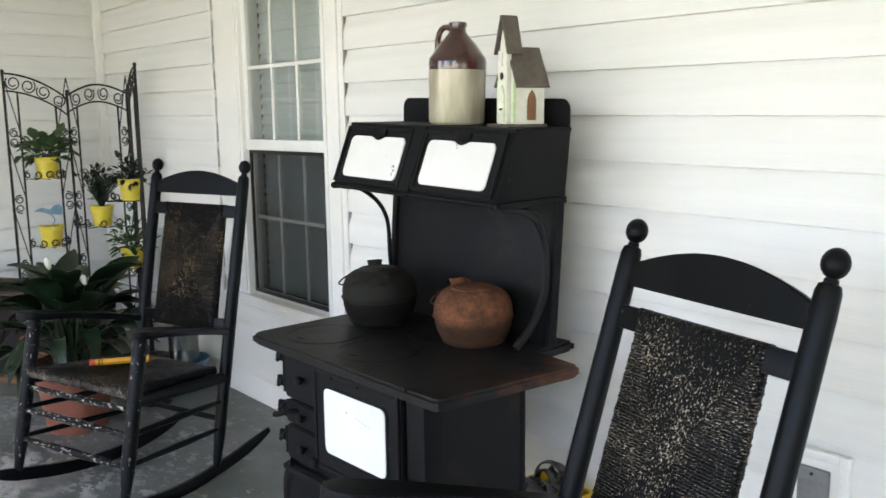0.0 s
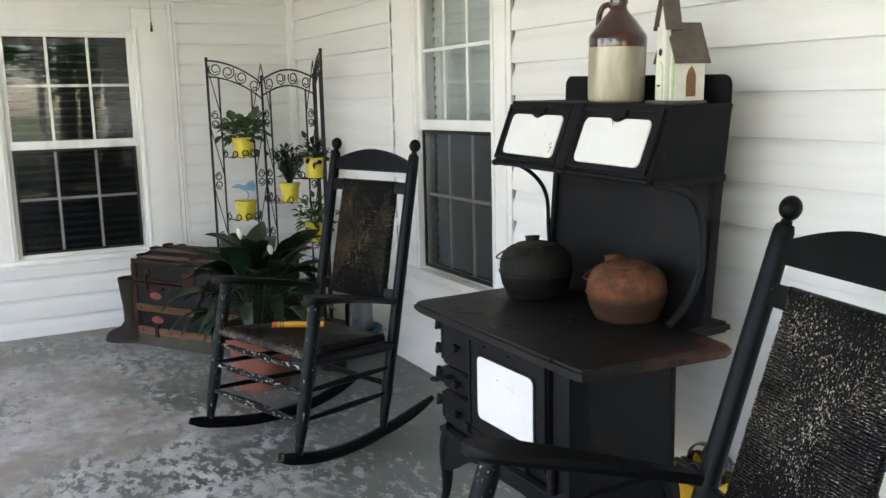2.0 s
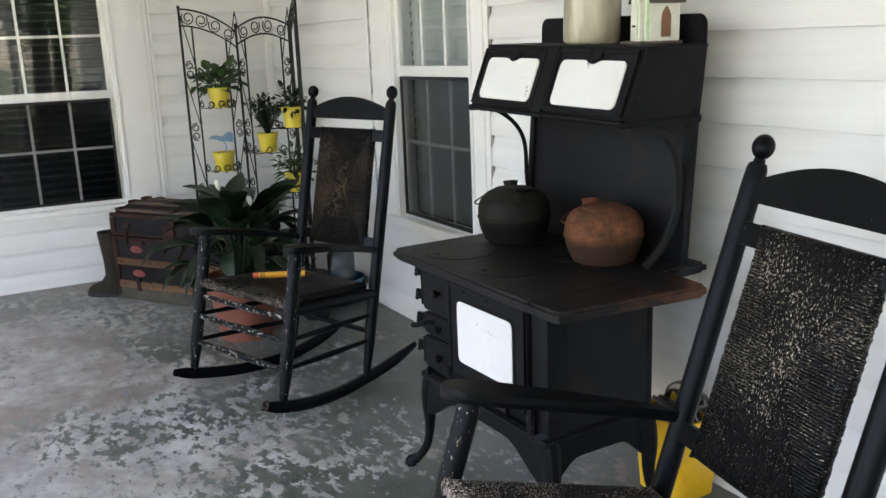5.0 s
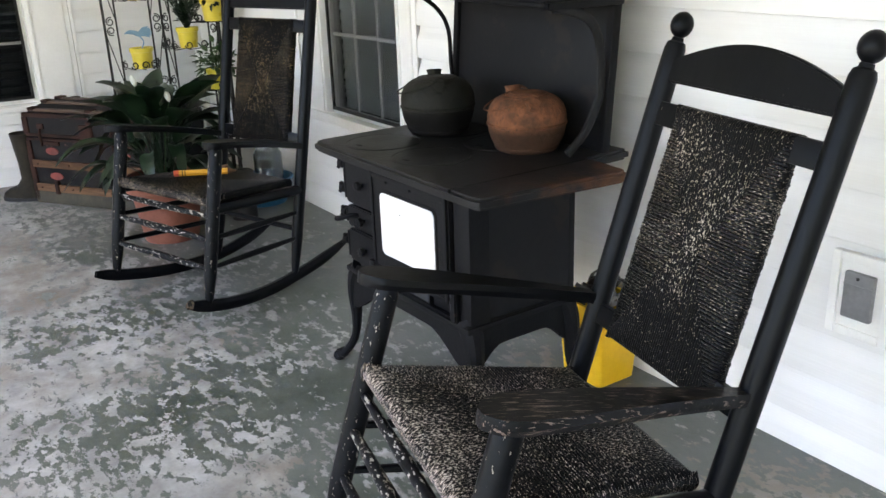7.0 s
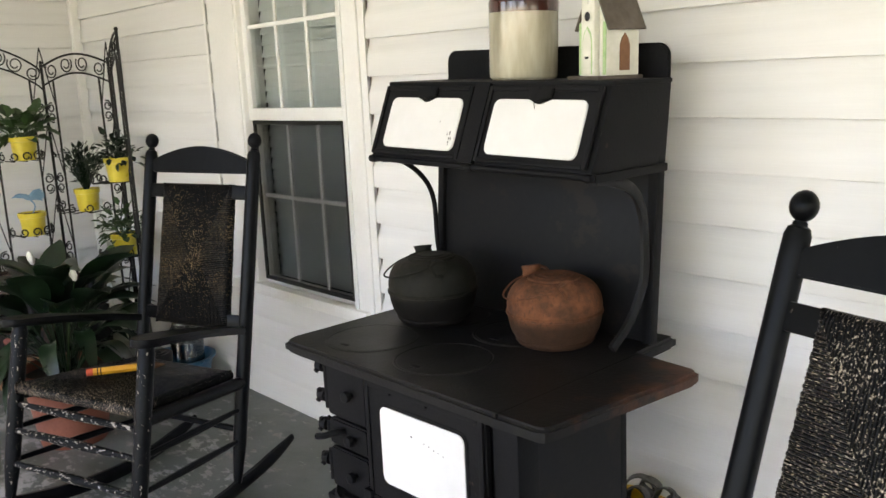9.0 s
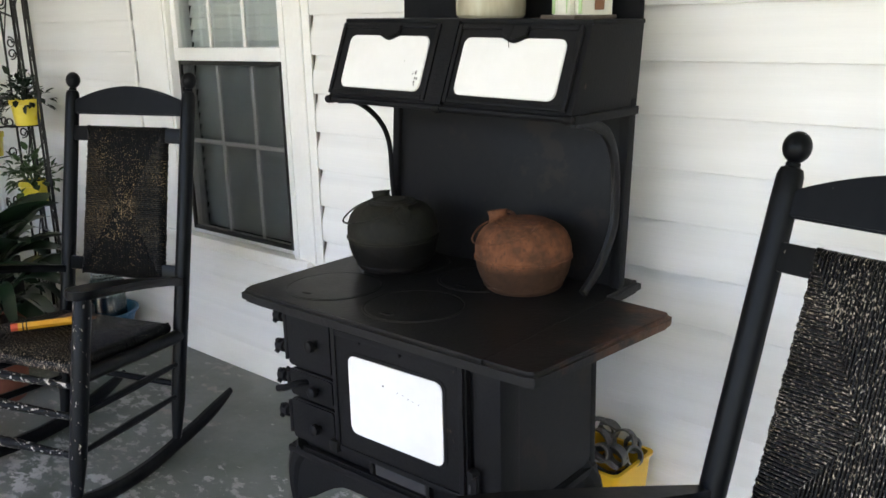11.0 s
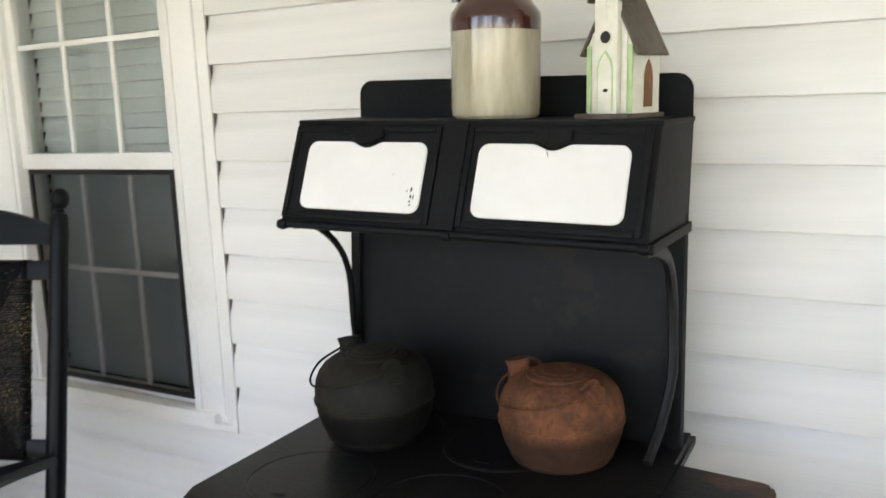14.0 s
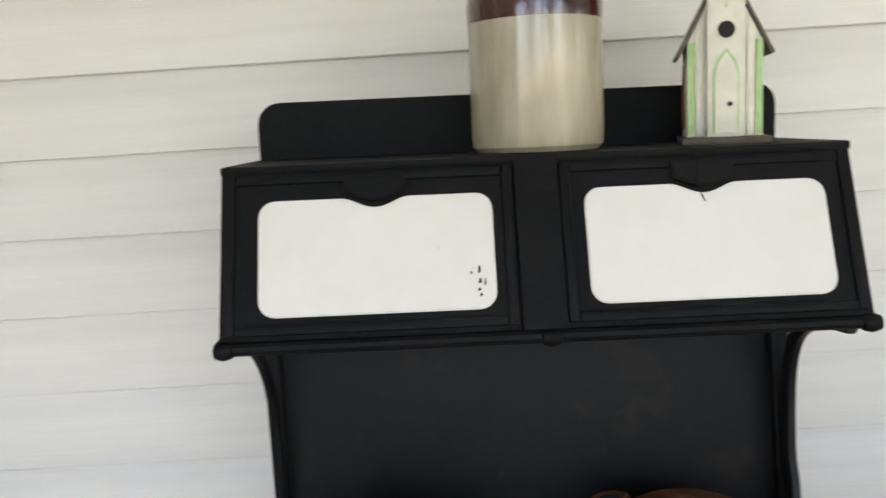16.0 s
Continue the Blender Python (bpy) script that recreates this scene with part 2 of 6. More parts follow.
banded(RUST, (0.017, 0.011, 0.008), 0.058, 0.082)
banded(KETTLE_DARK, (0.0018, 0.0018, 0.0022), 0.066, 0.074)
ENAMEL = surface("white_enamel", (0.655, 0.66, 0.655), (0.70, 0.705, 0.705), 7.0, 0.22, 0.03, 40.0, coat=0.3)
BLACK_WOOD = surface("black_painted_wood", (0.0022, 0.0024, 0.003), (0.0046, 0.0048, 0.0058), 7.0, 0.36, 0.25, 50.0, stretch=(1, 1, 0.35), spots=(0.30, 0.27, 0.23), spot_scale=70, spot_at=0.735, spot_stretch=(1, 1, 0.5))
WORN_WOOD = surface("worn_black_wood", (0.0032, 0.0035, 0.0043), (0.0068, 0.007, 0.0082), 7.0, 0.45, 0.35, 60.0, spots=(0.42, 0.39, 0.35), spot_scale=130, spot_at=0.572, spot_stretch=(0.45, 1, 0.8))
FLECK_WOOD = surface("scuffed_black_wood", (0.0032, 0.0035, 0.0043), (0.0068, 0.007, 0.0082), 7.0, 0.40, 0.35, 60.0, stretch=(1, 1, 1), spots=(0.15, 0.115, 0.10), spot_scale=170, spot_at=0.578, spot_stretch=(1.9, 0.13, 0.8))
LEG_WOOD = surface("leg_black_wood", (0.0026, 0.0028, 0.0036), (0.0056, 0.0058, 0.007), 7.0, 0.42, 0.3, 60.0, spots=(0.42, 0.38, 0.33), spot_scale=125, spot_at=0.634, spot_stretch=(1, 1, 0.35))


def cord_mat(name, light, at, held=False, front=False):
    """Black painted cord; pale flecks along the ridges are worn paint and painted glints."""
    m = surface(name, (0.0028, 0.0028, 0.0034), (0.0065, 0.006, 0.006), 30.0, 0.36, 0.5, 220.0, spots=light, spot_scale=150, spot_at=at)
    nt = m.node_tree
    mix = next(n for n in nt.nodes if n.bl_idname == "ShaderNodeMix")
    ramp = mix.inputs[0].links[0].from_node
    fine = ramp.inputs[0].links[0].from_node
    tc = next(n for n in nt.nodes if n.bl_idname == "ShaderNodeTexCoord")
    big = nt.nodes.new("ShaderNodeTexNoise")
    big.inputs["Scale"].default_value, big.inputs["Detail"].default_value = 7.0, 3
    nt.links.new(tc.outputs["Object"], big.inputs[0])
    ma = nt.nodes.new("ShaderNodeMath")
    ma.operation = "MULTIPLY_ADD"
    ma.inputs[1].default_value = 0.22
    nt.links.new(big.outputs[0], ma.inputs[0])
    nt.links.new(fine.outputs[0], ma.inputs[2])
    nt.links.new(ma.outputs[0], ramp.inputs[0])
    if front:
        # worn palest along the front edge, where knees and hands rub
        sx = nt.nodes.new("ShaderNodeSeparateXYZ")
        nt.links.new(tc.outputs["Object"], sx.inputs[0])
        rub = nt.nodes.new("ShaderNodeMapRange")
        rub.inputs[1].default_value, rub.inputs[2].default_value = -0.245, -0.13
        rub.inputs[3].default_value, rub.inputs[4].default_value = 0.056, -0.006
        nt.links.new(sx.outputs[1], rub.inputs[0])
        ad = nt.nodes.new("ShaderNodeMath")
        nt.links.new(ma.outputs[0], ad.inputs[0])
        nt.links.new(rub.outputs[0], ad.inputs[1])
        nt.links.new(ad.outputs[0], ramp.inputs[0])
    if held:
        # fewer flecks towards the foot and the head of the back
        sx = nt.nodes.new("ShaderNodeSeparateXYZ")
        nt.links.new(tc.outputs["Object"], sx.inputs[0])
        up = nt.nodes.new("ShaderNodeFloatCurve")
        zz = nt.nodes.new("ShaderNodeMapRange")
        zz.inputs[1].default_value, zz.inputs[2].default_value = 0.45, 1.05
        nt.links.new(sx.outputs[2], zz.inputs[0])
        c = up.mapping.curves[0]
        c.points[0].location, c.points[1].location = (0.0, 0.30), (1.0, 0.40)
        for at_z, much in ((0.22, 0.34), (0.42, 0.80), (0.62, 0.98), (0.80, 0.80)):
            c.points.new(at_z, much)
        up.mapping.update()
        nt.links.new(zz.outputs[0], up.inputs["Value"])
        off = nt.nodes.new("ShaderNodeMath")
        off.operation = "MULTIPLY_ADD"
        off.inputs[1].default_value, off.inputs[2].default_value = 0.125, -0.112
        nt.links.new(up.outputs[0], off.inputs[0])
        up = off
        ad = nt.nodes.new("ShaderNodeMath")
        nt.links.new(ma.outputs[0], ad.inputs[0])
        nt.links.new(up.outputs[0], ad.inputs[1])
        nt.links.new(ad.outputs[0], ramp.inputs[0])
    uvm = nt.nodes.new("ShaderNodeMapping")
    uvm.inputs["Scale"].default_value = (1.0, 0.02, 1)
    nt.links.new(tc.outputs["UV"], uvm.inputs[0])
    nt.links.new(uvm.outputs[0], fine.inputs[0])
    ramp.color_ramp.elements[1].position = at + 0.06
    # the lay of the twisted strands
    tw = nt.nodes.new("ShaderNodeTexWave")
    tw.inputs["Scale"].default_value, tw.inputs["Distortion"].default_value, tw.inputs["Detail"].default_value = 0.318, 1.2, 2
    tm = nt.nodes.new("ShaderNodeMapping")
    tm.inputs["Scale"].default_value = (110.0, 0.83, 1)
    tm.inputs["Rotation"].default_value = (0, 0, 0)
    nt.links.new(tc.outputs["UV"], tm.inputs[0])
    nt.links.new(tm.outputs[0], tw.inputs[0])
    tw.bands_direction = "DIAGONAL"
    old = next(n for n in nt.nodes if n.bl_idname == "ShaderNodeBump")
    tb = nt.nodes.new("ShaderNodeBump")
    tb.inputs["Strength"].default_value, tb.inputs["Distance"].default_value = 0.35, 0.0018
    nt.links.new(tw.outputs["Fac"], tb.inputs["Height"])
    nt.links.new(old.outputs[0], tb.inputs["Normal"])
    nt.links.new(tb.outputs[0], nt.nodes["Principled BSDF"].inputs["Normal"])
    return m


CORD_BACK = cord_mat("black_cord", (0.50, 0.43, 0.35), 0.680, True)
CORD_SEAT = cord_mat("worn_seat_cord", (0.48, 0.41, 0.36), 0.670, False, True)
CORD_BACK_DARK = cord_mat("black_cord_gold_wear", (0.50, 0.36, 0.20), 0.693, True)
CORD_SEAT_DARK = cord_mat("dark_seat_cord", (0.40, 0.33, 0.26), 0.712, False, True)
YELLOW = surface("yellow_paint", (0.70, 0.40, 0.012), (0.80, 0.47, 0.018), 8.0, 0.35, 0.08, 60.0)
YELLOW_POT = surface("yellow_glaze", (0.60, 0.47, 0.035), (0.70, 0.57, 0.07), 12.0, 0.3, 0.1, 60.0)
TERRA = surface("terracotta", (0.15, 0.048, 0.03), (0.23, 0.08, 0.05), 7.0, 0.75, 0.3, 80.0)
SOIL = surface("soil", (0.02, 0.014, 0.01), (0.05, 0.035, 0.024), 30.0, 0.95, 0.8, 90.0, bump_dist=0.01)
WIRE = surface("black_wire", (0.012, 0.012, 0.012), (0.022, 0.022, 0.022), 20.0, 0.45, 0.1, 200.0)
# near black: painted shade of rooms and openings, also real black parts
BLACK_AND_SHADE = surface("black_and_shade", (0.012, 0.013, 0.016), (0.022, 0.023, 0.026), 3.0, 0.9, 0.0)
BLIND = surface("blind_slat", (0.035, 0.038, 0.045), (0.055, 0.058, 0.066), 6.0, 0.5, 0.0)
BLIND_PALE = surface("pale_blind", (0.66, 0.68, 0.67), (0.74, 0.76, 0.75), 6.0, 0.5, 0.0)
GREY_METAL = surface("grey_metal", (0.16, 0.165, 0.175), (0.22, 0.225, 0.235), 12.0, 0.45, 0.1, 90.0, metal=0.3)
STEEL = surface("worn_steel", (0.07, 0.072, 0.075), (0.17, 0.17, 0.165), 16.0, 0.4, 0.2, 90.0, metal=0.8, spots=(0.05, 0.04, 0.035), spot_scale=18, spot_at=0.56)
LEAF = surface("leaf", (0.0035, 0.011, 0.0055), (0.010, 0.026, 0.011), 14.0, 0.30, 0.15, 70.0)
LEAF_LIGHT = surface("light_leaf", (0.016, 0.045, 0.012), (0.04, 0.085, 0.022), 14.0, 0.45, 0.15, 70.0)
PETAL = surface("petal", (0.72, 0.73, 0.66), (0.8, 0.8, 0.74), 14.0, 0.5, 0.0)
BLUE = surface("blue_plastic", (0.015, 0.10, 0.20), (0.02, 0.14, 0.26), 8.0, 0.4, 0.05)
PALE_BLUE = surface("pale_blue_paint", (0.16, 0.32, 0.48), (0.25, 0.42, 0.58), 12.0, 0.5, 0.1)
CREAM_GLAZE = surface("cream_glaze", (0.27, 0.245, 0.175), (0.42, 0.39, 0.30), 9.0, 0.2, 0.05, 30.0, stretch=(2.5, 2.5, 0.5), coat=0.5)
BROWN_GLAZE = surface("brown_glaze", (0.035, 0.010, 0.008), (0.075, 0.022, 0.014), 6.0, 0.15, 0.05, 30.0, coat=0.6)
TRUNK_BLACK = surface("trunk_canvas", (0.008, 0.008, 0.009), (0.018, 0.017, 0.017), 9.0, 0.7, 0.3, 80.0, spots=(0.10, 0.06, 0.045), spot_scale=8, spot_at=0.64)
TRUNK_WOOD = surface("trunk_slat", (0.060, 0.032, 0.019), (0.150, 0.080, 0.043), 10.0, 0.65, 0.4, 60.0, stretch=(0.3, 3, 3), rand=0.15)
BARE_WOOD = surface("bare_worn_wood", (0.07, 0.05, 0.034), (0.15, 0.11, 0.075), 30.0, 0.8, 0.3, 90.0, spots=(0.01, 0.009, 0.008), spot_scale=60, spot_at=0.5)
TRUNK_LID_WOOD = surface("dark_trunk_slat", (0.035, 0.020, 0.014), (0.085, 0.048, 0.030), 10.0, 0.65, 0.4, 60.0, stretch=(0.3, 3, 3), rand=0.15)
TRUNK_RUST = surface("trunk_iron", (0.016, 0.010, 0.009), (0.044, 0.021, 0.016), 12.0, 0.75, 0.4, 80.0)
RED_RUST = surface("red_rusted_plate", (0.11, 0.020, 0.015), (0.22, 0.042, 0.030), 16.0, 0.6, 0.2)
RUBBER = surface("brown_rubber", (0.014, 0.012, 0.009), (0.028, 0.023, 0.016), 8.0, 0.55, 0.15, 60.0)


def painted_floor():
    """Grey-green floor paint, flaked off to pale concrete in ragged islands."""
    m, nt, bs = node_mat("worn_painted_concrete")
    L = nt.links
    tc = nt.nodes.new("ShaderNodeTexCoord")

    def noise_of(scale, detail, rough=0.6, stretch=(1, 1, 1), distort=0.0):
        mp = nt.nodes.new("ShaderNodeMapping")
        mp.inputs["Scale"].default_value = stretch
        L.new(tc.outputs["Object"], mp.inputs[0])
        n = nt.nodes.new("ShaderNodeTexNoise")
        n.inputs["Scale"].default_value, n.inputs["Detail"].default_value = scale, detail
        n.inputs["Roughness"].default_value, n.inputs["Distortion"].default_value = rough, distort
        L.new(mp.outputs[0], n.inputs[0])
        return n.outputs[0]

    def ramp(src, a, b, ca, cb):
        r = nt.nodes.new("ShaderNodeValToRGB")
        r.color_ramp.elements[0].position, r.color_ramp.elements[1].position = a, b
        r.color_ramp.elements[0].color, r.color_ramp.elements[1].color = (*ca, 1), (*cb, 1)
        L.new(src, r.inputs[0])
        return r.outputs[0]

    def mixed(fac, a, b):
        x = nt.nodes.new("ShaderNodeMix")
        x.data_type = "RGBA"
        L.new(fac, x.inputs[0])
        L.new(a, x.inputs[6])
        L.new(b, x.inputs[7])
        return x.outputs[2]

    paint = ramp(noise_of(1.7, 7, 0.65), 0.36, 0.64, (0.068, 0.082, 0.066), (0.148, 0.158, 0.146))
    bare = ramp(noise_of(5.0, 8, 0.7), 0.35, 0.68, (0.23, 0.222, 0.212), (0.45, 0.44, 0.425))
    brown = ramp(noise_of(3.0, 8, 0.7), 0.3, 0.7, (0.17, 0.14, 0.115), (0.28, 0.24, 0.20))
    big, small = noise_of(1.5, 5), noise_of(19.0, 12, 0.70, (0.75, 1.2, 1), 0.0)
    sx = nt.nodes.new("ShaderNodeSeparateXYZ")
    L.new(tc.outputs["Object"], sx.inputs[0])
    # the paint has held near the house wall and gone where people walk
    wear = nt.nodes.new("ShaderNodeMapRange")
    wear.inputs[1].default_value, wear.inputs[2].default_value = 0.0, -1.6
    wear.inputs[3].default_value, wear.inputs[4].default_value = -0.10, 0.075
    L.new(sx.outputs[1], wear.inputs[0])
    m1 = nt.nodes.new("ShaderNodeMath")
    m1.operation = "MULTIPLY_ADD"
    m1.inputs[1].default_value = 0.60
    L.new(big, m1.inputs[0])
    L.new(small, m1.inputs[2])
    m2 = nt.nodes.new("ShaderNodeMath")
    m2.operation = "ADD"
    L.new(m1.outputs[0], m2.inputs[0])
    L.new(wear.outputs[0], m2.inputs[1])
    mask = ramp(m2.outputs[0], 0.806, 0.830, (0, 0, 0), (1, 1, 1))
    mask_brown = ramp(noise_of(1.7, 6, 0.65), 0.50, 0.62, (0, 0, 0), (0.75, 0.75, 0.75))
    dirt = ramp(noise_of(22, 6, 0.7), 0.62, 0.72, (1, 1, 1), (0.55, 0.5, 0.45))
    col = mixed(mask, paint, mixed(mask_brown, bare, brown))
    mul = nt.nodes.new("ShaderNodeMix")
    mul.data_type, mul.blend_type = "RGBA", "MULTIPLY"
    mul.inputs[0].default_value = 0.7
    L.new(col, mul.inputs[6])
    L.new(dirt, mul.inputs[7])
    L.new(mul.outputs[2], bs.inputs["Base Color"])
    rr = nt.nodes.new("ShaderNodeMapRange")
    rr.inputs[3].default_value, rr.inputs[4].default_value = 0.38, 0.8
    L.new(mask, rr.inputs[0])
    L.new(rr.outputs[0], bs.inputs["Roughness"])
    b = nt.nodes.new("ShaderNodeBump")
    b.inputs["Strength"].default_value, b.inputs["Distance"].default_value = 0.5, 0.003
    b.invert = True
    L.new(m2.outputs[0], b.inputs["Height"])
    L.new(b.outputs[0], bs.inputs["Normal"])
    return m


FLOOR = painted_floor()


def glass_mat(name="window_glass", tint=(0.9, 0.95, 0.95, 1)):
    m, nt, bs = node_mat(name)
    bs.inputs["Base Color"].default_value = tint
    bs.inputs["Roughness"].default_value = 0.02
    bs.inputs["Transmission Weight"].default_value = 1.0
    bs.inputs["IOR"].default_value = 1.5
    return m


def screen_mat():
    """Fine dark insect mesh: half open."""
    m, nt, bs = node_mat("insect_screen")
    bs.inputs["Base Color"].default_value = (0.007, 0.008, 0.009, 1)
    bs.inputs["Specular IOR Level"].default_value = 0.06
    bs.inputs["Roughness"].default_value = 0.6
    bs.inputs["Alpha"].default_value = 0.27
    return m


GLASS, SCREEN = glass_mat(), screen_mat()
JAR_PLASTIC = glass_mat("grey_clear_plastic", (0.42, 0.46, 0.46, 1))

# dull old paint and iron mirror little
for dull, level in ((IRON, 0.10), (IRON_TOP, 0.22), (IRON_SHEET, 0.13), (BLACK_WOOD, 0.11), (WORN_WOOD, 0.10), (FLECK_WOOD, 0.13), (LEG_WOOD, 0.12), (CORD_BACK, 0.11), (CORD_SEAT, 0.10), (CORD_BACK_DARK, 0.08), (CORD_SEAT_DARK, 0.08), (KETTLE_DARK, 0.11), (RUST, 0.12), (TRUNK_BLACK, 0.1), (TRUNK_WOOD, 0.12), (TRUNK_RUST, 0.1), (WIRE, 0.2), (LEAF, 0.30), (RUBBER, 0.15)):
    dull.node_tree.nodes["Principled BSDF"].inputs["Specular IOR Level"].default_value = level
# cool specular tint puts the shade's bluish cast into the blacks
for cool in (IRON, IRON_SHEET, IRON_TOP, BLACK_WOOD, LEG_WOOD, FLECK_WOOD, WORN_WOOD, CORD_BACK, CORD_SEAT, CORD_BACK_DARK, CORD_SEAT_DARK):
    cool.node_tree.nodes["Principled BSDF"].inputs["Specular Tint"].default_value = (0.82, 0.91, 1.0, 1)


# ---------------------------------------------------------------- structure
WALL2_X = -3.63
LAP, LAP0 = 0.1247, 1.233 - 9 * 0.1247
CEIL = 2.62
FRONT = -3.9          # open garden edge of the porch
RIGHT = 6.2

floor = part("floor", box(WALL2_X - 0.15, RIGHT, FRONT, 0.15, -0.18, 0.0, 0.0), FLOOR)
tagged(floor, "concrete porch floor with flaking grey-green paint", "floor", kind="structure")
ceiling = part("ceiling", box(WALL2_X - 0.15, RIGHT, FRONT, 0.15, CEIL, CEIL + 0.12, 0.0), WHITE_TRIM)
tagged(ceiling, "white painted porch ceiling", "ceiling", kind="structure")

wall_1 = part("wall_1", bmesh.new(), WHITE_VINYL)
tagged(wall_1, "white house wall clad in lapped vinyl siding", "wall", kind="structure")
wall_2 = part("wall_2", bmesh.new(), WHITE_VINYL)
tagged(wall_2, "white side wall clad in lapped vinyl siding", "wall", kind="structure")

# openings: (along-wall start, end, bottom, top), outer edges of the window trim
OPEN1 = (-2.075, -0.972, 0.485, 2.05)
OPEN2 = (0.77, 1.99, 0.425, 1.97)


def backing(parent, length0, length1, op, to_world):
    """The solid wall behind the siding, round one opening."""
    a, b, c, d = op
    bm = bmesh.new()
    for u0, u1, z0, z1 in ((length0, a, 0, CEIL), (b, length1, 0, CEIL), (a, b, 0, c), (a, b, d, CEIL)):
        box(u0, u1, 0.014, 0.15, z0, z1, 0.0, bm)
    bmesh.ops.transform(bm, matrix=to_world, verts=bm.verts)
    o = part("wall_core", bm, GAP_SHADE, parent)
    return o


def siding_mesh(u0, u1, low=0.0, top=1.0, fall=0.0):
    """One lapped course: flat face, then a cove up to the next one's lower edge. low, top: the share kept where a window cuts it; fall: how far it drops per metre."""
    prof = [(0.014, 0.0), (-0.006, 0.0), (-0.0080, 0.0015), (-0.0066, 0.062), (-0.0010, 0.080), (0.0072, 0.098), (0.0116, 0.113), (0.0124, LAP + 0.002), (0.014, LAP + 0.002)]
    prof = [(y, min(max(z, LAP * low), LAP * top + 0.002)) for y, z in prof]
    b = bmesh.new()
    ra = [b.verts.new((u0, y, z - fall * u0)) for y, z in prof]
    rb = [b.verts.new((u1, y, z - fall * u1)) for y, z in prof]
    for k in range(len(prof) - 1):
        b.faces.new((ra[k], rb[k], rb[k + 1], ra[k + 1]))
    b.faces.new(ra)
    b.faces.new(rb)
    return mesh_of("siding_board", b, WHITE_VINYL, 0.5)


def clad(parent, length0, length1, op, to_world, fall=0.0, lift=0.0):
    """Courses of siding over a wall, cut round its window."""
    a, b, c, d = op
    left, right, whole, mid = (length0, a - 0.013), (b + 0.013, length1), (length0, length1), (a - 0.0128, b + 0.0128)
    made = {}
    z = LAP0 - math.ceil(LAP0 / LAP) * LAP + lift
    while z < CEIL:
        lo, hi = z, z + LAP
        if hi <= c or lo >= d:
            rows = [(*whole, 0.0, 1.0)]
        else:
            rows = [(*left, 0.0, 1.0), (*right, 0.0, 1.0)]
            if lo < c:
                rows.append((*mid, 0.0, (c - lo) / LAP))
            if hi > d:
                rows.append((*mid, (d - lo) / LAP, 1.0))
        for key in rows:
            if key not in made:
                made[key] = siding_mesh(*key, fall)
            o = new("siding_board", made[key])
            o.parent = parent
            o.matrix_basis = to_world @ Matrix.Translation((0, 0, z))
        z += LAP


M1 = Matrix.Identity(4)
# in wall_2, u runs from the corner towards the garden
M2 = Matrix(((0, -1, 0, WALL2_X), (-1, 0, 0, 0), (0, 0, 1, 0), (0, 0, 0, 1)))
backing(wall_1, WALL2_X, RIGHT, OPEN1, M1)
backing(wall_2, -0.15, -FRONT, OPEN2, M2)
clad(wall_1, WALL2_X, RIGHT, OPEN1, M1, 0.0095, -0.0095)
clad(wall_2, 0.0, -FRONT, OPEN2, M2)
corner = part("trim", box(WALL2_X + 0.0, WALL2_X + 0.045, -0.045, -0.0, 0.0, CEIL, 0.003), WHITE_TRIM)
tagged(corner, "white vinyl inside-corner strip", "trim", kind="structure")


def strip_frame(u0, u1, z0, z1, w, y0, y1, bev=0.004):
    """Four mitre-free bars round a rectangle, as one mesh."""
    bm = box(u0, u0 + w, y0, y1, z0, z1, bev)
    box(u1 - w, u1, y0, y1, z0, z1, bev, bm)
    box(u0 + w, u1 - w, y0, y1, z1 - w, z1, bev, bm)
    box(u0 + w, u1 - w, y0, y1, z0, z0 + w, bev, bm)
    return bm


